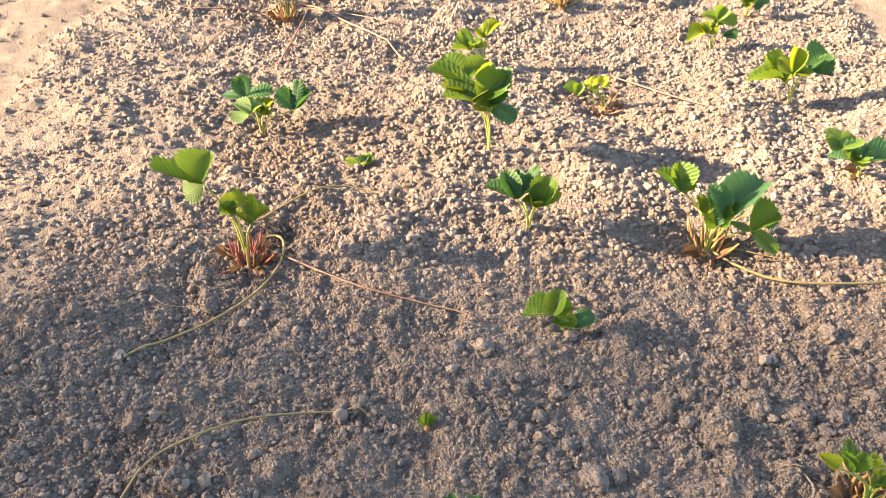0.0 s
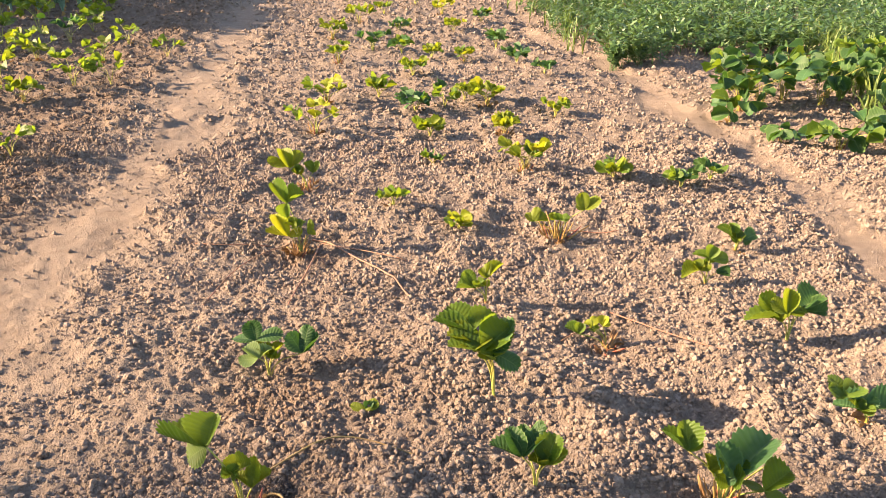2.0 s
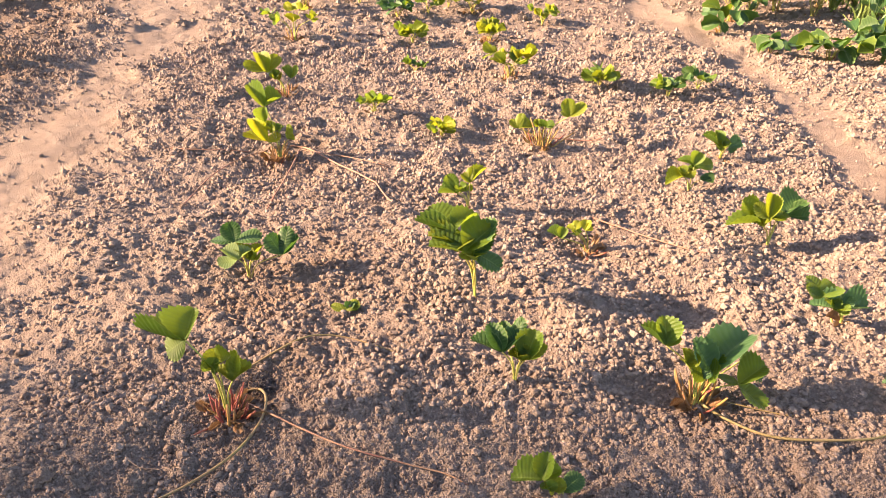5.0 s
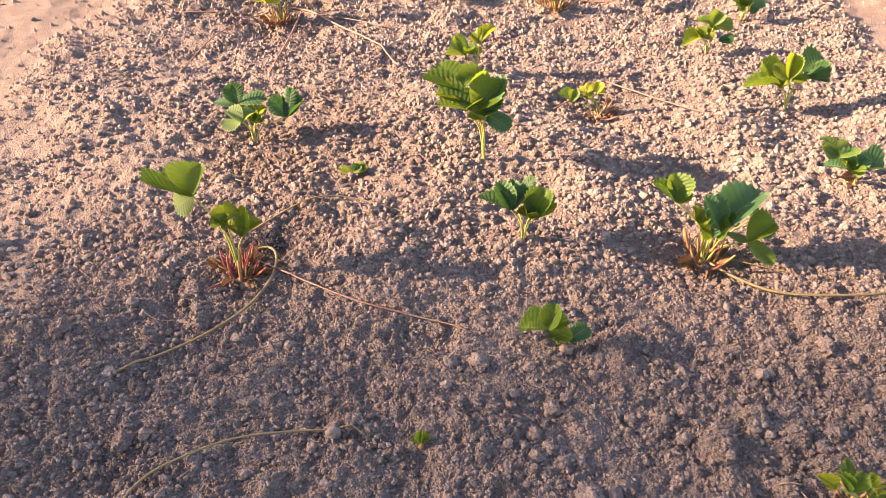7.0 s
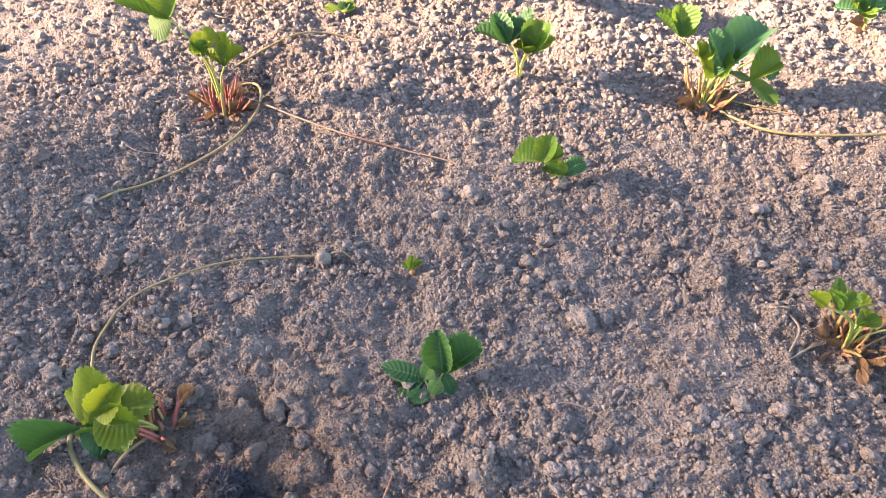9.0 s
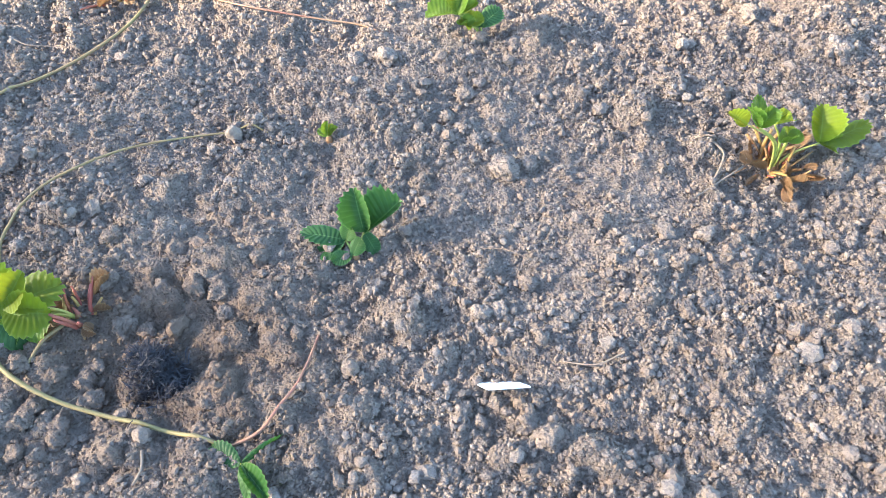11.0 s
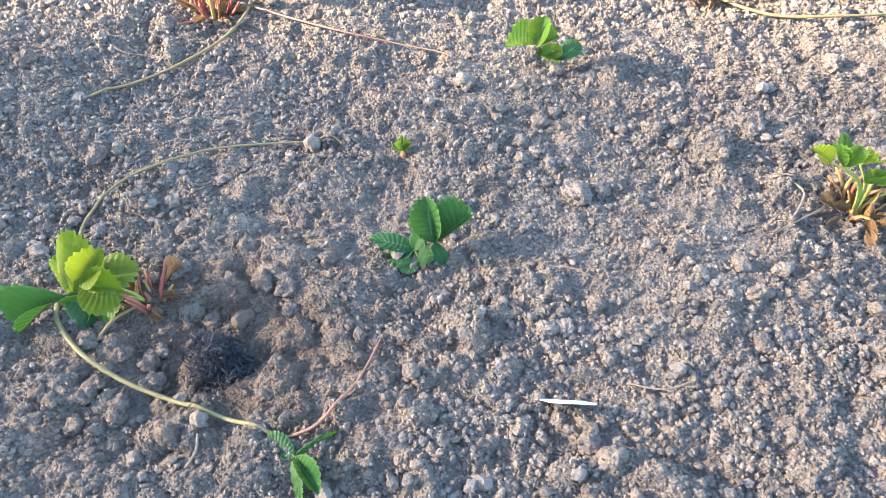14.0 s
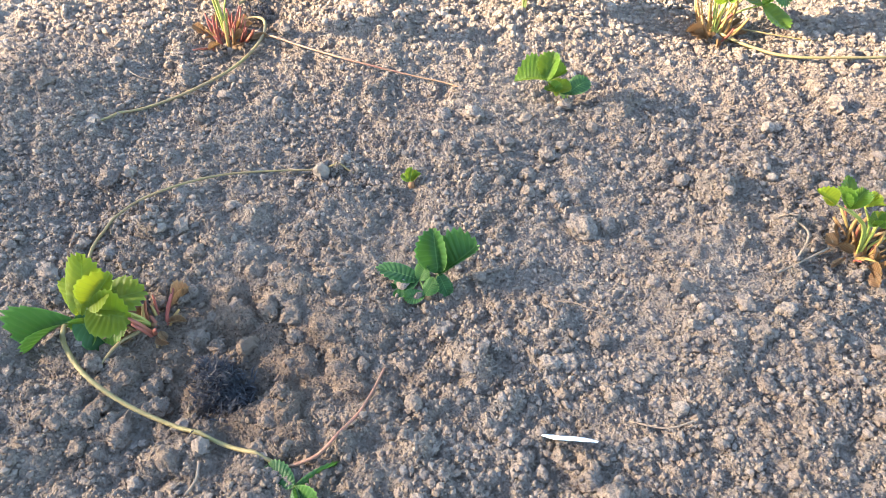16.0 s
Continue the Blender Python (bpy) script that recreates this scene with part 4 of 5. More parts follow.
small_plant(0.990, 2.856, 0.08, 0.060, 4, BL, label=BLUE)
small_plant(1.131, 2.920, 0.07, 0.055, 3, BL, label=BLUE)
small_plant(0.319, 3.656, 0.10, 0.065, 6, ("yellow", "young"), (18, 0.05, 0.06, "brown"), CUT)
small_plant(0.643, 4.078, 0.09, 0.060, 4, YG)
small_plant(-0.064, 3.634, 0.09, 0.070, 5, MY)
small_plant(-0.155, 4.094, 0.13, 0.075, 6, BL, label=BLUE)
small_plant(0.010, 4.224, 0.12, 0.070, 4, BL, label=BLUE)
small_plant(-0.651, 3.631, 0.17, 0.065, 4, YG, (12, 0.04, 0.09, "brown"), CUT)
small_plant(-0.685, 4.248, 0.16, 0.070, 5, YG, (14, 0.04, 0.10, "brown"), CUT)
small_plant(-0.398, 4.448, 0.12, 0.075, 6, MY)
small_plant(-0.216, 5.143, 0.13, 0.075, 6, MY)
small_plant(0.261, 4.241, 0.14, 0.075, 7, YG, (12, 0.05, 0.07, "gold"), CUT)
small_plant(0.130, 4.446, 0.10, 0.070, 4, YG)
small_plant(0.723, 5.234, 0.10, 0.065, 4, BL, label=BLUE)
small_plant(-0.813, 5.658, 0.16, 0.070, 6, YG, (14, 0.05, 0.09, "brown"), CUT)
small_plant(-0.612, 6.348, 0.15, 0.075, 5, BL, label=BLUE)
small_plant(-0.359, 6.234, 0.14, 0.080, 6, BL, label=BLUE)
small_plant(-0.100, 5.929, 0.11, 0.070, 5, MY)
small_plant(0.162, 5.781, 0.12, 0.065, 5, YG, (8, 0.03, 0.07, "gold"), CUT)
small_plant(0.461, 6.573, 0.16, 0.080, 6, BL, label=BLUE)
small_plant(0.571, 5.732, 0.13, 0.075, 5, BL, label=BLUE)
small_plant(-1.042, 6.934, 0.20, 0.080, 7, MY, (12, 0.05, 0.09, "brown"), CUT)
small_plant(-0.751, 9.328, 0.16, 0.085, 6, MY)
small_plant(-0.039, 9.193, 0.22, 0.085, 7, YG, (10, 0.05, 0.1, "gold"), CUT)
small_plant(0.087, 7.526, 0.16, 0.075, 6, YG)
small_plant(-1.406, 10.845, 0.24, 0.090, 7, YG)
small_plant(0.347, 11.790, 0.18, 0.090, 6, MY)
small_plant(-0.284, 12.078, 0.18, 0.090, 6, YG)
small_plant(-0.943, 8.240, 0.18, 0.085, 6, YG, (10, 0.05, 0.1, "gold"), CUT)
small_plant(-0.453, 7.596, 0.14, 0.080, 5, BL, label=BLUE)
small_plant(0.424, 8.480, 0.15, 0.080, 5, BL, label=BLUE)
small_plant(-1.246, 12.565, 0.20, 0.090, 6, YG)
small_plant(-0.397, 10.320, 0.16, 0.085, 5, MY)
small_plant(0.906, 1.016, 0.05, 0.050, 3, BL, label=BLUE)      # rooted at a runner's end

# ---- the neighbouring bed beyond the trodden furrow ----
BED = "strawberry plant with yellow-green leaves in the neighbouring bed"
for x, y, tall, n in ((-1.934, 3.136, 0.13, 5), (-2.493, 4.271, 0.15, 6), (-2.66, 4.20, 0.13, 5), (-2.378, 4.661, 0.22, 7), (-2.20, 4.80, 0.16, 5),
                      (-2.607, 5.604, 0.20, 7), (-2.774, 6.502, 0.20, 6), (-2.231, 5.931, 0.15, 5), (-3.299, 5.501, 0.20, 6), (-3.128, 5.631, 0.18, 6)):
    q = strawberry(x, y, BED, (6, 0.04, 0.07, "gold") if n > 5 else None, "strawberry plants in the neighbouring bed")
    grown(q, n, tall, 0.075, ("mid", "young", "mid"))
for k in range(64):
    y = 5.0 + 8.6 * (k / 64) ** 0.9 + RNG.uniform(-0.2, 0.2)
    x = -1.05 - 0.29 * y - 0.45 - (k % 5) * 0.52 + RNG.uniform(-0.16, 0.16)
    q = strawberry(x, y, BED, (5, 0.04, 0.07, "gold") if k % 3 == 0 else None, "strawberry plants in the neighbouring bed")
    grown(q, RNG.choice((5, 6, 7)), RNG.uniform(0.17, 0.27), RNG.uniform(0.085, 0.105), RNG.choice((("mid", "young"), MY, BL)))

# ---- mature strawberries on the far side of the second furrow ----
OLD = "bushy mature strawberry plant with large dark green leaves"
for x, y, tall, n in ((1.74, 4.22, 0.30, 9), (1.92, 4.36, 0.38, 12), (2.12, 4.50, 0.40, 12), (2.30, 4.38, 0.34, 10), (1.62, 4.02, 0.16, 4), (2.48, 4.66, 0.30, 8), (1.90, 4.62, 0.38, 10),
                      (2.95, 5.00, 0.34, 11), (3.15, 5.20, 0.36, 11), (3.35, 5.00, 0.34, 10), (1.73, 3.60, 0.09, 2), (1.95, 3.45, 0.17, 7), (2.20, 3.36, 0.22, 9), (2.38, 3.62, 0.25, 9),
                      (2.62, 3.80, 0.28, 10), (2.90, 4.10, 0.30, 10), (2.55, 3.35, 0.24, 9), (3.05, 3.70, 0.28, 9), (2.75, 4.45, 0.24, 7)):
    q = strawberry(x, y, OLD, (4, 0.04, 0.08, "gold"), "mature strawberry plants")
    grown(q, n + 1, tall, 0.105, ("dark", "dark", "mid", "dark", "grey"), spread=0.9, tilt=55, hang=0.55)


# ---- crops and grass that nobody could count ----
def blades(name, label, category, roots, mat, shape):
    """One mesh of many leaves; shape gives each root's strips as (points, half width)."""
    v, f = [], []
    for root in roots:
        for pts, w in shape(root):
            s = Vector((RNG.uniform(-1, 1), RNG.uniform(-1, 1), 0)).normalized()
            b = len(v)
            for i, p in enumerate(pts):
                k = w * (1 - 0.8 * (i / (len(pts) - 1)) ** 1.6) * (0.65 if i == 0 else 1)
                v.append(tuple(p - s * k))
                v.append(tuple(p + s * k))
            for i in range(len(pts) - 1):
                f.append((b + 2 * i, b + 2 * i + 1, b + 2 * i + 3, b + 2 * i + 2))
    me = mesh_from(name, np.array(v), np.array(f))
    me.materials.append(mat)
    return tagged(new(name, me), label, category, kind="stuff")


def carrot_shape(root):
    """A feathery frond: an arching stem with many short leaflets."""
    lump = 0.85 + 0.75 * noise.noise((root.x * 2.6, root.y * 2.6, 0.0)) + 0.35 * noise.noise((root.x * 6, root.y * 6, 4.0))
    a, tall = RNG.uniform(0, 6.28), RNG.uniform(0.20, 0.46) * max(0.35, lump)
    out = Vector((math.cos(a), math.sin(a), 0)) * RNG.uniform(0.04, 0.18)
    stem = [root + out * t * t + Vector((0, 0, tall * (t - 0.22 * t * t))) for t in (0, 0.4, 0.75, 1.0)]
    yield stem, 0.003
    for k in range(14):
        t = RNG.uniform(0.3, 1.0)
        p = root + out * t * t + Vector((0, 0, tall * (t - 0.22 * t * t)))
        d = Vector((RNG.uniform(-1, 1), RNG.uniform(-1, 1), RNG.uniform(-0.4, 0.6))).normalized() * RNG.uniform(0.03, 0.07)
        yield [p, p + d * 0.6, p + d], RNG.uniform(0.010, 0.024)


def on_ground(x, y):
    return Vector((x, y, height(x, y) - 0.005))


carrots = []
while len(carrots) < 4800:
    y = 5.6 + 8.0 * RNG.random() ** 1.25
    left = 1.36 + 0.10 * math.sin(y * 3.1) - 0.22 * min(1.0, max(0.0, (y - 5.9) / 1.5))
    right = 1.72 if y < 6.2 + 0.15 * math.sin(y * 5) else y * 0.74
    x = left + (right - left) * RNG.random()
    if (y < 6.2 and RNG.random() < 0.72) or (RNG.random() < 0.7 and math.sin((x * 0.95 + y * 0.2) * 11) < -0.3) or noise.noise((x * 2.6, y * 2.6, 0.0)) < -0.42:
        continue
    carrots.append(on_ground(x, y))
blades("carrot_crop", "dense feathery green carrot tops", "crop", carrots, CARROT, carrot_shape)


def grass_shape(root):
    for k in range(6):
        a, tall = RNG.uniform(0, 6.28), RNG.uniform(0.16, 0.42)
        out = Vector((math.cos(a), math.sin(a), 0)) * RNG.uniform(0.02, 0.16)
        yield [root + out * t * t + Vector((0, 0, tall * (t - 0.3 * t * t))) for t in (0, 0.35, 0.7, 1.0)], RNG.uniform(0.004, 0.0075)


tufts = []
for k in range(230):
    y = RNG.uniform(3.3, 7.0)
    x = 2.10 + 0.34 * (y - 3.4) + abs(RNG.gauss(0, 0.5))
    tufts.append(on_ground(x, y))
for k in range(24):
    y = RNG.uniform(6.3, 11)
    tufts.append(on_ground(1.25 - 0.06 * (y - 6.3) + RNG.gauss(0, 0.12), y))
for k in range(40):
    tufts.append(on_ground(RNG.uniform(-3.2, 1.2), 13.5 + RNG.uniform(-0.2, 0.2)))
blades("grass", "yellow-green grass tufts at the edge of the beds", "grass", tufts, GRASS, grass_shape)


def onion(x, y):
    """One onion: a bulb with a fan of long tapering leaves, some bent over."""
    p = new("onion_plant")
    p.location = on_ground(x, y)
    tagged(p, "onion plant with long grey-green leaves", "onion", "onion bed")
    part("bulb", tube_mesh("bulb", [(0, 0, -0.02), (0, 0, 0.01), (0, 0, 0.035), (0, 0, 0.07)], [0.02, 0.03, 0.024, 0.010], STALKS["gold"], 8), p)
    for k in range(7):
        a, tall = RNG.uniform(0, 6.28), RNG.uniform(0.45, 0.85)
        out = Vector((math.cos(a), math.sin(a), 0)) * RNG.uniform(0.05, 0.36)
        pts = [out * t * t + Vector((0, 0, 0.05 + tall * (t - 0.35 * t * t * (out.length / 0.2)))) for t in (0, 0.25, 0.5, 0.75, 1.0)]
        part("onion_leaf", tube_mesh("onion_leaf", pts, [0.010, 0.015, 0.014, 0.010, 0.002], ONION, 6), p)


for k in range(70):
    y = 8.7 + 0.42 * (k // 7) + RNG.uniform(-0.08, 0.08)
    onion(-0.45 * y - 0.25 - (k % 7) * 0.30 + RNG.uniform(-0.08, 0.08), y)

# a row of taller greens along the end of the beds
for k in range(10):
    x = -4.9 + k * 0.66 + RNG.uniform(-0.1, 0.1)
    q = strawberry(x, 12.5 + 0.05 * x + RNG.uniform(-0.15, 0.15), "leafy green plant at the end of the beds", None, "plants along the end of the beds")
    grown(q, 10, RNG.uniform(0.32, 0.44), 0.11, ("mid", "grey", "young"), spread=0.45, tilt=40)


def reed_shape(root):
    """A leafy upright stem of the tall crop behind the beds."""
    tall = RNG.uniform(0.55, 0.95)
    lean = Vector((RNG.uniform(-0.12, 0.12), RNG.uniform(-0.12, 0.12), 0))
    yield [root + lean * t * t + Vector((0, 0, tall * t)) for t in (0, 0.4, 0.75, 1.0)], 0.010
    for k in range(6):
        t, a = RNG.uniform(0.02, 0.8), RNG.uniform(0, 6.28)
        p = root + lean * t * t + Vector((0, 0, tall * t))
        d = Vector((math.cos(a), math.sin(a), 0)) * RNG.uniform(0.08, 0.22)
        yield [p, p + d * 0.5 + Vector((0, 0, 0.10)), p + d + Vector((0, 0, 0.02))], RNG.uniform(0.012, 0.026)


stems = [on_ground(RNG.uniform(-8.5, 3.6), 13.75 + 1.5 * RNG.random() ** 1.6) for k in range(1500)]
blades("tall_crop", "dense dark green tall crop behind the beds", "crop", stems, CARROT, reed_shape)
DRY = blade_material("dry_grass", (0.20, 0.15, 0.08), (0.34, 0.27, 0.13), 0.2)
dry_tufts = [on_ground(RNG.uniform(3.2, 11.0), 13.7 + 1.6 * RNG.random()) for k in range(700)]
blades("dry_grass", "tall tan dry grass behind the carrot bed", "grass", dry_tufts, DRY, grass_shape)


def stake(x, y):
    """A slim whitewashed stake with a slanted top."""
    me = tube_mesh("stake", [(0, 0, -0.15), (0, 0, 0.2), (0.004, 0, 0.6), (0.010, 0.004, 1.0), (0.012, 0.006, 1.03)], [0.016, 0.016, 0.015, 0.014, 0.008], WHITEWASH, 8)
    ob = new("stake", me)
    ob.location = on_ground(x, y)
    tagged(ob, "slim pale weathered stake in dry grass", "stake", "stakes behind the carrot bed")


WHITEWASH = stalk_material("whitewashed_wood", (0.62, 0.60, 0.55), (0.48, 0.45, 0.40), 0.8)
for x in (7.22, 7.42, 6.55):
    stake(x, 13.5)
for x, y in ((3.85, 12.6), (4.1, 12.9), (5.85, 11.3), (6.05, 11.5), (6.3, 11.4)):
    q = strawberry(x, y, "pale grey-green leafy plant above the carrot tops", None, "plants behind the carrot bed")
    grown(q, 9, 0.46, 0.13, ("pale", "grey"), spread=0.5, tilt=40)

# ---- plant label ----
tag = new("plant_label")
tag.location = (0.166, 0.262, height(0.166, 0.262))
tagged(tag, "blank white plastic plant label leaning in the soil", "plant label")
white, TN, TL, t_out = material("white_plastic")
tb = add(TN, "ShaderNodeBsdfPrincipled", Base_Color=(0.86, 0.86, 0.85, 1), Roughness=0.35)
tn = add(TN, "ShaderNodeTexNoise", Scale=40.0, Detail=4.0)
TL.new(ramp(TN, TL, tn.outputs["Fac"], 0.3, 0.7, 0.3, 0.5), tb.inputs["Roughness"])
TL.new(tb.outputs[0], t_out.inputs[0])
bm = bmesh.new()
bmesh.ops.create_cube(bm, size=1)
for vert in bm.verts:
    vert.co = Vector((vert.co.x * 0.0455, vert.co.y * 0.0016, (vert.co.z + 0.5) * 0.0543))
bmesh.ops.bevel(bm, geom=bm.edges[:], offset=0.0005, segments=2, affect="EDGES")
plate_mesh = bpy.data.meshes.new("plate")
bm.to_mesh(plate_mesh)
bm.free()
plate_mesh.materials.append(white)
ex = Vector((0.0225, 0.0004, -0.0035)).normalized()
ez = Vector((0.0067, -0.0141, 0.0222))
ez = (ez - ex * ez.dot(ex)).normalized()
ey = ez.cross(ex)
pm = Matrix(((ex.x, ey.x, ez.x, 0), (ex.y, ey.y, ez.y, 0), (ex.z, ey.z, ez.z, 0), (0, 0, 0, 1)))
part("plate", plate_mesh, tag, m=pm)

# ---- twigs, straws and charred fibres ----
def straw(line, thick, label, tone="straw"):
    pts = resting(curve_points([(x, y, height(x, y) + 0.006 + z) for x, y, z in line], 4), (0, 0, 0), thick)
    ob = new("straw", tube_mesh("straw", [q - pts[0] for q in pts], [thick] * len(pts), STALKS[tone], 5))
    ob.location = pts[0]
    tagged(ob, label, "straw", "dry straws on the soil")


straw([(0.509, 0.566, 0.002), (0.507, 0.53, 0.022), (0.485, 0.498, 0.0)], 0.0016, "bent dry straw stuck in the soil")
straw([(0.480, 0.572, 0.004), (0.509, 0.566, 0.018)], 0.0014, "dry straw leaning on soil")
straw([(0.172, 0.422, 0.004), (0.20, 0.417, 0.008), (0.231, 0.400, 0.003)], 0.0009, "thin pale straw lying on soil")
straw([(-0.205, 0.191, 0.002), (-0.198, 0.205, 0.006), (-0.200, 0.225, 0.002)], 0.0016, "short grey straw lying on soil")
straw([(0.69, 1.25, 0.002), (0.70, 1.33, 0.01)], 0.0015, "dry straw lying on soil")
straw([(0.45, 0.47, 0.003), (0.53, 0.515, 0.012)], 0.0013, "thin dark twig lying on soil")
for k in range(26):
    x, y = RNG.uniform(-0.7, 1.2), RNG.uniform(0.15, 2.4)
    a, l = RNG.uniform(0, 6.28), RNG.uniform(0.02, 0.07)
    straw([(x, y, 0.003), (x + l * 0.5 * math.cos(a + 0.3), y + l * 0.5 * math.sin(a + 0.3), 0.006), (x + l * math.cos(a), y + l * math.sin(a), 0.003)],
          RNG.uniform(0.0005, 0.0011), "thin dry straw lying on soil")


def on_crumbs(x, y):
    return Vector((x, y, float(full_height(np.array([x]), np.array([y]))[0])))


places = []
for k in range(1500):
    cx, cy, r = RNG.choice(((-0.193, 0.306, 0.026), (-0.193, 0.306, 0.026), (-0.212, 0.333, 0.016), (-0.30, 1.09, 0.03)))
    places.append((RNG.gauss(cx, r * 0.5), RNG.gauss(cy, r * 0.5)))
places = np.array(places)
fibres = [Vector((x, y, z)) for (x, y), z in zip(places, full_height(places[:, 0], places[:, 1]))]


def fibre_shape(root):
    a = RNG.uniform(0, 6.28)
    d = Vector((math.cos(a), math.sin(a), RNG.uniform(0.1, 0.9))).normalized() * RNG.uniform(0.006, 0.016)
    root = root + Vector((0, 0, RNG.uniform(-0.002, 0.007)))
    yield [root, root + d * 0.5 + Vector((0, 0, 0.003)), root + d], RNG.uniform(0.0006, 0.0013)


blades("charred_fibres", "tangle of charred black plant fibres on damp soil", "fibres", fibres, STALKS["ash"], fibre_shape)


# ---- clods and crumbs of soil ----
def ico(level):
    if level == 0:
        return (np.array([(1, 0, 0), (-1, 0, 0), (0, 1, 0), (0, -1, 0), (0, 0, 1), (0, 0, -1)], float),
                np.array([(0, 2, 4), (2, 1, 4), (1, 3, 4), (3, 0, 4), (2, 0, 5), (1, 2, 5), (3, 1, 5), (0, 3, 5)]))
    b = bmesh.new()
    bmesh.ops.create_icosphere(b, subdivisions=level, radius=1)
    v = np.array([q.co[:] for q in b.verts])
    f = np.array([[q.index for q in fc.verts] for fc in b.faces])
    b.free()
    return v, f


def clod_mesh(seed, rough, damp=0.0, level=4):
    v, f = ico(level)
    rng = random.Random(seed)
    o = Vector((rng.uniform(0, 90), rng.uniform(0, 90), rng.uniform(0, 90)))
    res = []
    for q in v:
        q = Vector(q)
        r = 1 + rough * noise.noise(q * 1.1 + o) + 0.6 * rough * noise.noise(q * 2.6 + o) + 0.30 * rough * noise.noise(q * 6 + o) + 0.16 * rough * abs(noise.noise(q * 13 + o))
        res.append(q * r)
    me = mesh_from("soil_clod", np.array(res), f)
    point_values(me, "damp", np.full(len(res), damp))
    me.materials.append(LUMP)
    return me


CLODS = [clod_mesh(s, 0.46) for s in range(9)]
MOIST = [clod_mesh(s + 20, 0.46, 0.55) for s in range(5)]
LUMPS = [clod_mesh(s + 40, 0.46, 0.0, 3) for s in range(9)]


def clod(x, y, size, squash=0.75):
    size = size * 0.68
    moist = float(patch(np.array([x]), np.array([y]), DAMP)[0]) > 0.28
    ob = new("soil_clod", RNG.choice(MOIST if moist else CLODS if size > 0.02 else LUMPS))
    ob.matrix_basis = pose(x, y, max(height(x, y) + size * 0.12, on_crumbs(x, y).z - size * 0.10), 0, 0, RNG.uniform(0, 360)) @ Matrix.Diagonal((size * 0.5, size * 0.5 * RNG.uniform(0.75, 1.0), size * 0.5 * squash, 1))
    tagged(ob, "" + ("damp brown" if moist else "rounded dry grey-brown") + " clod of soil on the bed", "soil clod", "clods of soil")


stone = new("stone", clod_mesh(77, 0.22))
stone.matrix_basis = pose(-0.128, 0.650, height(-0.128, 0.650) + 0.012, 4, -5, 20) @ Matrix.Diagonal((0.0105, 0.009, 0.018, 1))
PEBBLE = stalk_material("pale_stone", (0.235, 0.185, 0.145), (0.185, 0.140, 0.108), 0.85)
stone.data.materials[0] = PEBBLE
tagged(stone, "pale upright stone beside a runner on dry soil", "stone")
for x, y, s in ((0.087, 0.786, 0.050), (0.042, 0.790, 0.042), (-0.126, 0.664, 0.046), (-0.098, 0.673, 0.03), (0.222, 0.555, 0.058), (0.259, 0.561, 0.040), (0.124, 0.226, 0.040),
                (0.143, 0.216, 0.026), (0.190, 0.208, 0.040), (0.212, 0.190, 0.048), (-0.163, 0.416, 0.045), (0.162, 0.339, 0.032), (0.222, 0.373, 0.030), (0.183, 0.341, 0.030),
                (0.259, 0.322, 0.030), (0.405, 0.379, 0.045), (-0.377, 0.277, 0.038), (-0.231, 0.227, 0.034), (-0.344, 0.337, 0.042), (0.391, 0.314, 0.034), (0.662, 0.833, 0.045),
                (-0.422, 0.640, 0.050), (0.757, 0.728, 0.055), (0.690, 0.550, 0.050), (0.708, 0.522, 0.035), (0.191, 0.702, 0.045), (0.160, 0.654, 0.040), (-0.285, 1.021, 0.034), (-0.254, 1.035, 0.03),
                (-0.322, 0.291, 0.036), (-0.294, 0.253, 0.032), (-0.265, 0.295, 0.034), (-0.131, 0.302, 0.03), (-0.332, 0.241, 0.03), (-0.402, 0.302, 0.034), (-0.242, 0.378, 0.04), (-0.189, 0.469, 0.04),
                (0.325, 0.443, 0.035), (0.444, 0.414, 0.035), (-0.583, 0.837, 0.05), (0.498, 0.449, 0.03), (0.280, 0.800, 0.04), (0.601, 0.662, 0.04), (-0.089, 0.446, 0.03)):
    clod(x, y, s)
for k in range(110):
    x, y = RNG.uniform(-0.85, 1.25), RNG.uniform(0.05, 2.3)
    if float(paths(np.array([x]), np.array([y]))[0]) < 0.3 and math.hypot(x + 0.003, y - 0.625) > 0.06:
        clod(x, y, RNG.uniform(0.016, 0.030))
for k in range(46):
    x, y = RNG.gauss(-0.24, 0.10), RNG.gauss(0.36, 0.075)
    if math.hypot(x + 0.193, y - 0.306) > 0.055:
        clod(x, y, RNG.uniform(0.018, 0.040), 0.6)


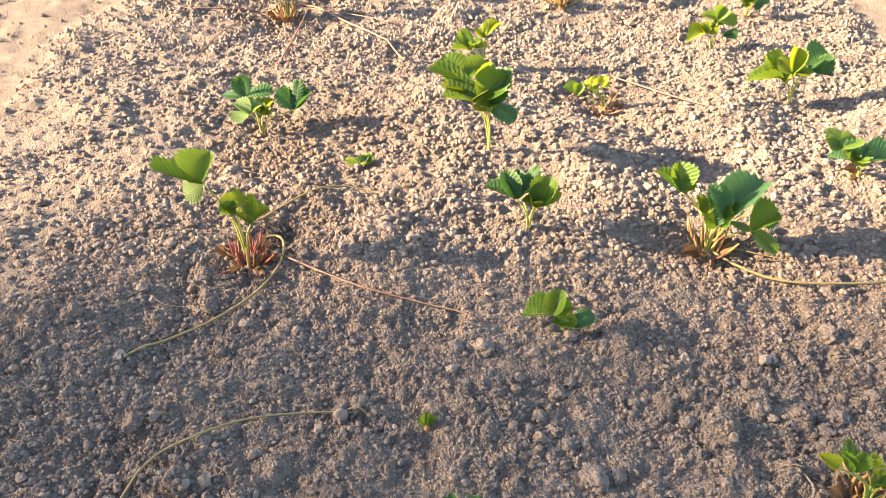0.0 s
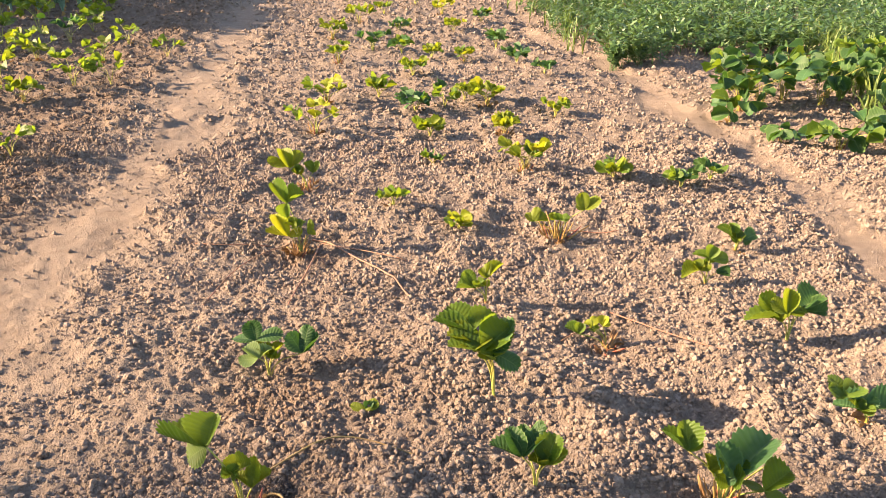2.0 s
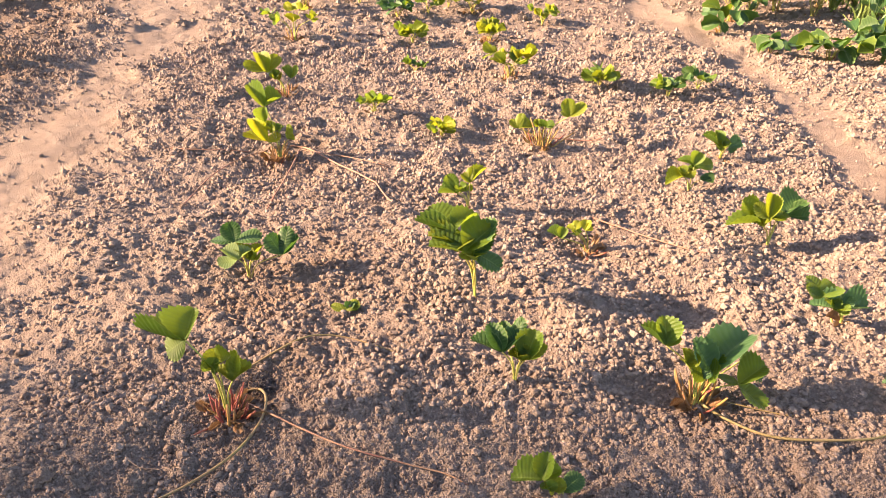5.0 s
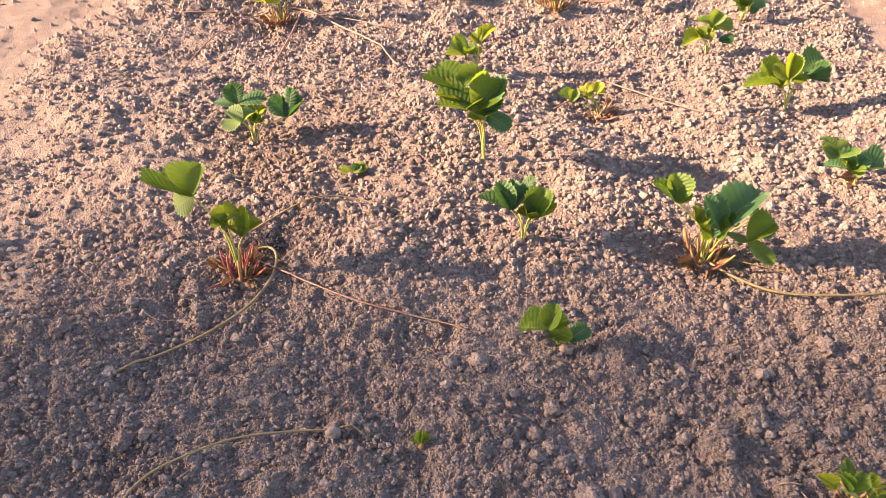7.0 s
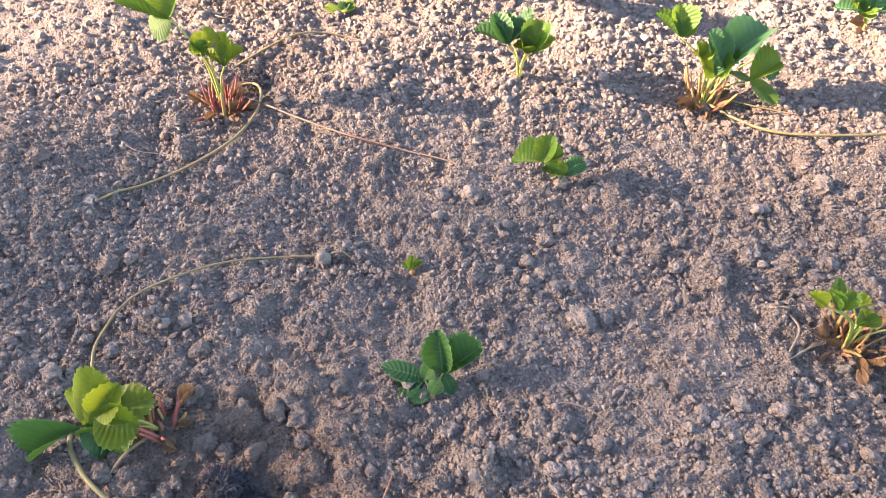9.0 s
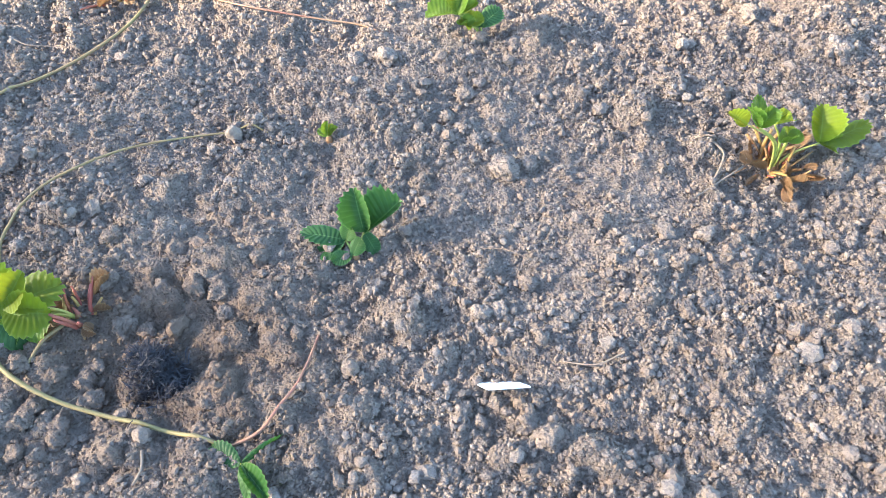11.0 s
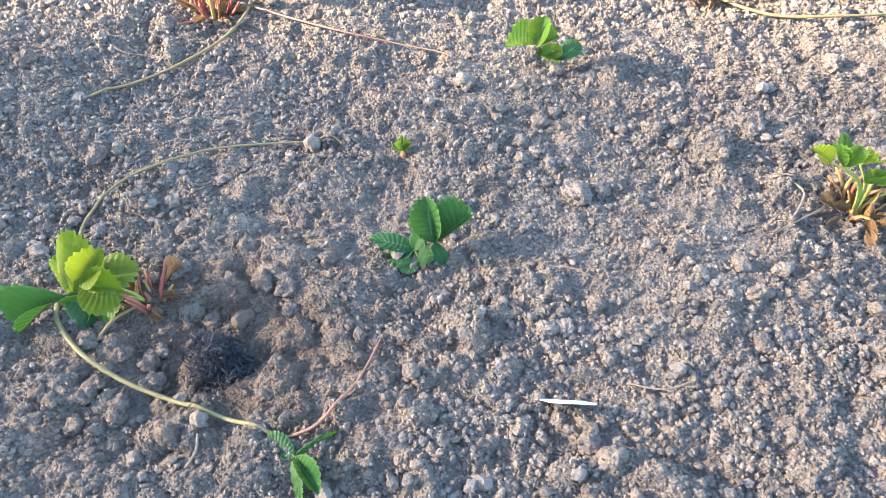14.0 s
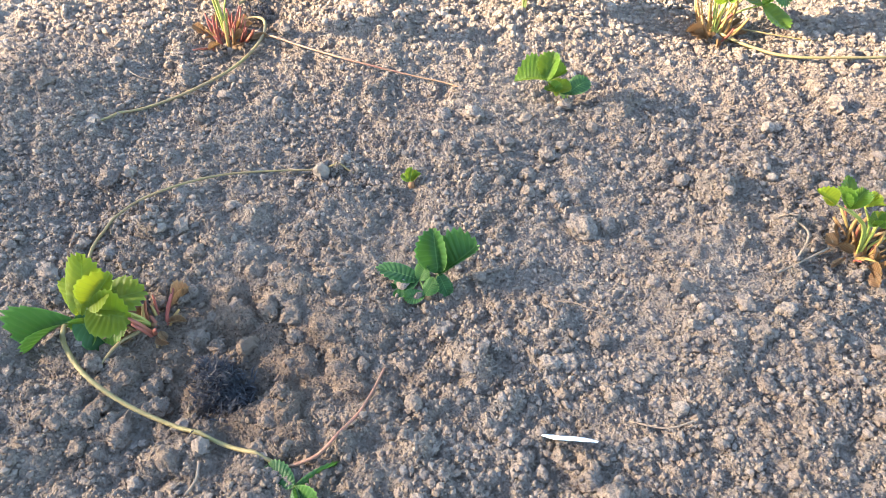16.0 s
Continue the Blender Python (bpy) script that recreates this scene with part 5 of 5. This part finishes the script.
def strewn(name, label, count, box, sizes, level, seed):
    """Thousands of loose crumbs in one mesh, thinned on the trodden paths."""
    rng = np.random.default_rng(seed)
    x, y = rng.uniform(box[0], box[1], count), rng.uniform(box[2], box[3], count)
    if box[3] > 5:
        y = box[2] + (box[3] - box[2]) * rng.random(count) ** 1.9
        x = x * (0.20 + 0.80 * y / box[3])
    keep = (rng.random(count) > paths(x, y) * 0.93) & (rng.random(count) < density(x, y) + (0.0 if level else 0.18))
    edge = np.minimum(np.minimum(x - x.min(), x.max() - x), np.minimum(y - box[2], box[3] - y))
    keep &= (rng.random(count) < 0.25 + edge / 0.12) | (box[3] > 5)
    keep &= np.hypot(x + 0.195, y - 0.308) > 0.032 + 0.012 * value_noise(x, y, 0.03, 96)
    if level:
        keep &= np.hypot(x + 0.003, y - 0.622) > 0.03
    x, y = x[keep], y[keep]
    n = len(x)
    s = (sizes[0] + (sizes[1] - sizes[0]) * rng.random(n) ** 2.2) * np.clip(0.55 + 0.19 * y, 1, 2.3)
    z = full_height(x, y) + s * (rng.uniform(0.02, 0.34, n) - 0.16 * np.clip((y - 0.7) / 0.5, 0, 1))
    v, f = ico(level)
    shape = 1 + rng.uniform(-0.27, 0.27, (n, len(v), 1))
    q = v[None] * shape * rng.uniform(0.7, 1.25, (n, 1, 3)) * np.array((1.0, 1.0, 0.85)) * (s * 0.5)[:, None, None]
    a = rng.uniform(0, 6.28, n)
    ca, sa = np.cos(a)[:, None], np.sin(a)[:, None]
    q = np.stack([q[..., 0] * ca - q[..., 1] * sa, q[..., 0] * sa + q[..., 1] * ca, q[..., 2]], -1) + np.stack([x, y, z], -1)[:, None, :]
    faces = (f[None] + (np.arange(n) * len(v))[:, None, None]).reshape(-1, 3)
    me = mesh_from(name, q.reshape(-1, 3), faces, False)
    point_values(me, "damp", np.repeat(damp_and_shade(x, y), len(v)))
    me.materials.append(CLOD)
    tagged(new(name, me), label, "soil crumbs", kind="stuff")


strewn("soil_crumbs", "loose rounded crumbs of dry soil", 2600, (-1.3, 1.6, -0.1, 1.95), (0.009, 0.022), 2, 5)
strewn("fine_soil_crumbs", "fine loose crumbs of dry soil", 32000, (-0.75, 1.0, 0.0, 1.2), (0.0040, 0.0105), 1, 6)
strewn("soil_grains", "tiny loose grains of dry soil", 84000, (-0.70, 0.95, 0.03, 1.15), (0.0030, 0.0070), 0, 9)
strewn("soil_grit", "fine loose crumbs of dry soil", 24000, (-1.1, 1.4, 0.95, 2.05), (0.0075, 0.0175), 1, 8)
strewn("middle_soil_grains", "tiny loose grains of dry soil on the bed", 12000, (-1.2, 1.5, 1.1, 2.1), (0.006, 0.011), 0, 12)
strewn("middle_soil_crumbs", "loose crumbs of dry soil on the bed", 46000, (-2.1, 2.3, 1.9, 3.5), (0.010, 0.022), 0, 10)
strewn("far_soil_crumbs", "loose crumbs of dry soil on the beds", 44000, (-7.0, 6.0, 3.2, 13.6), (0.012, 0.026), 0, 7)
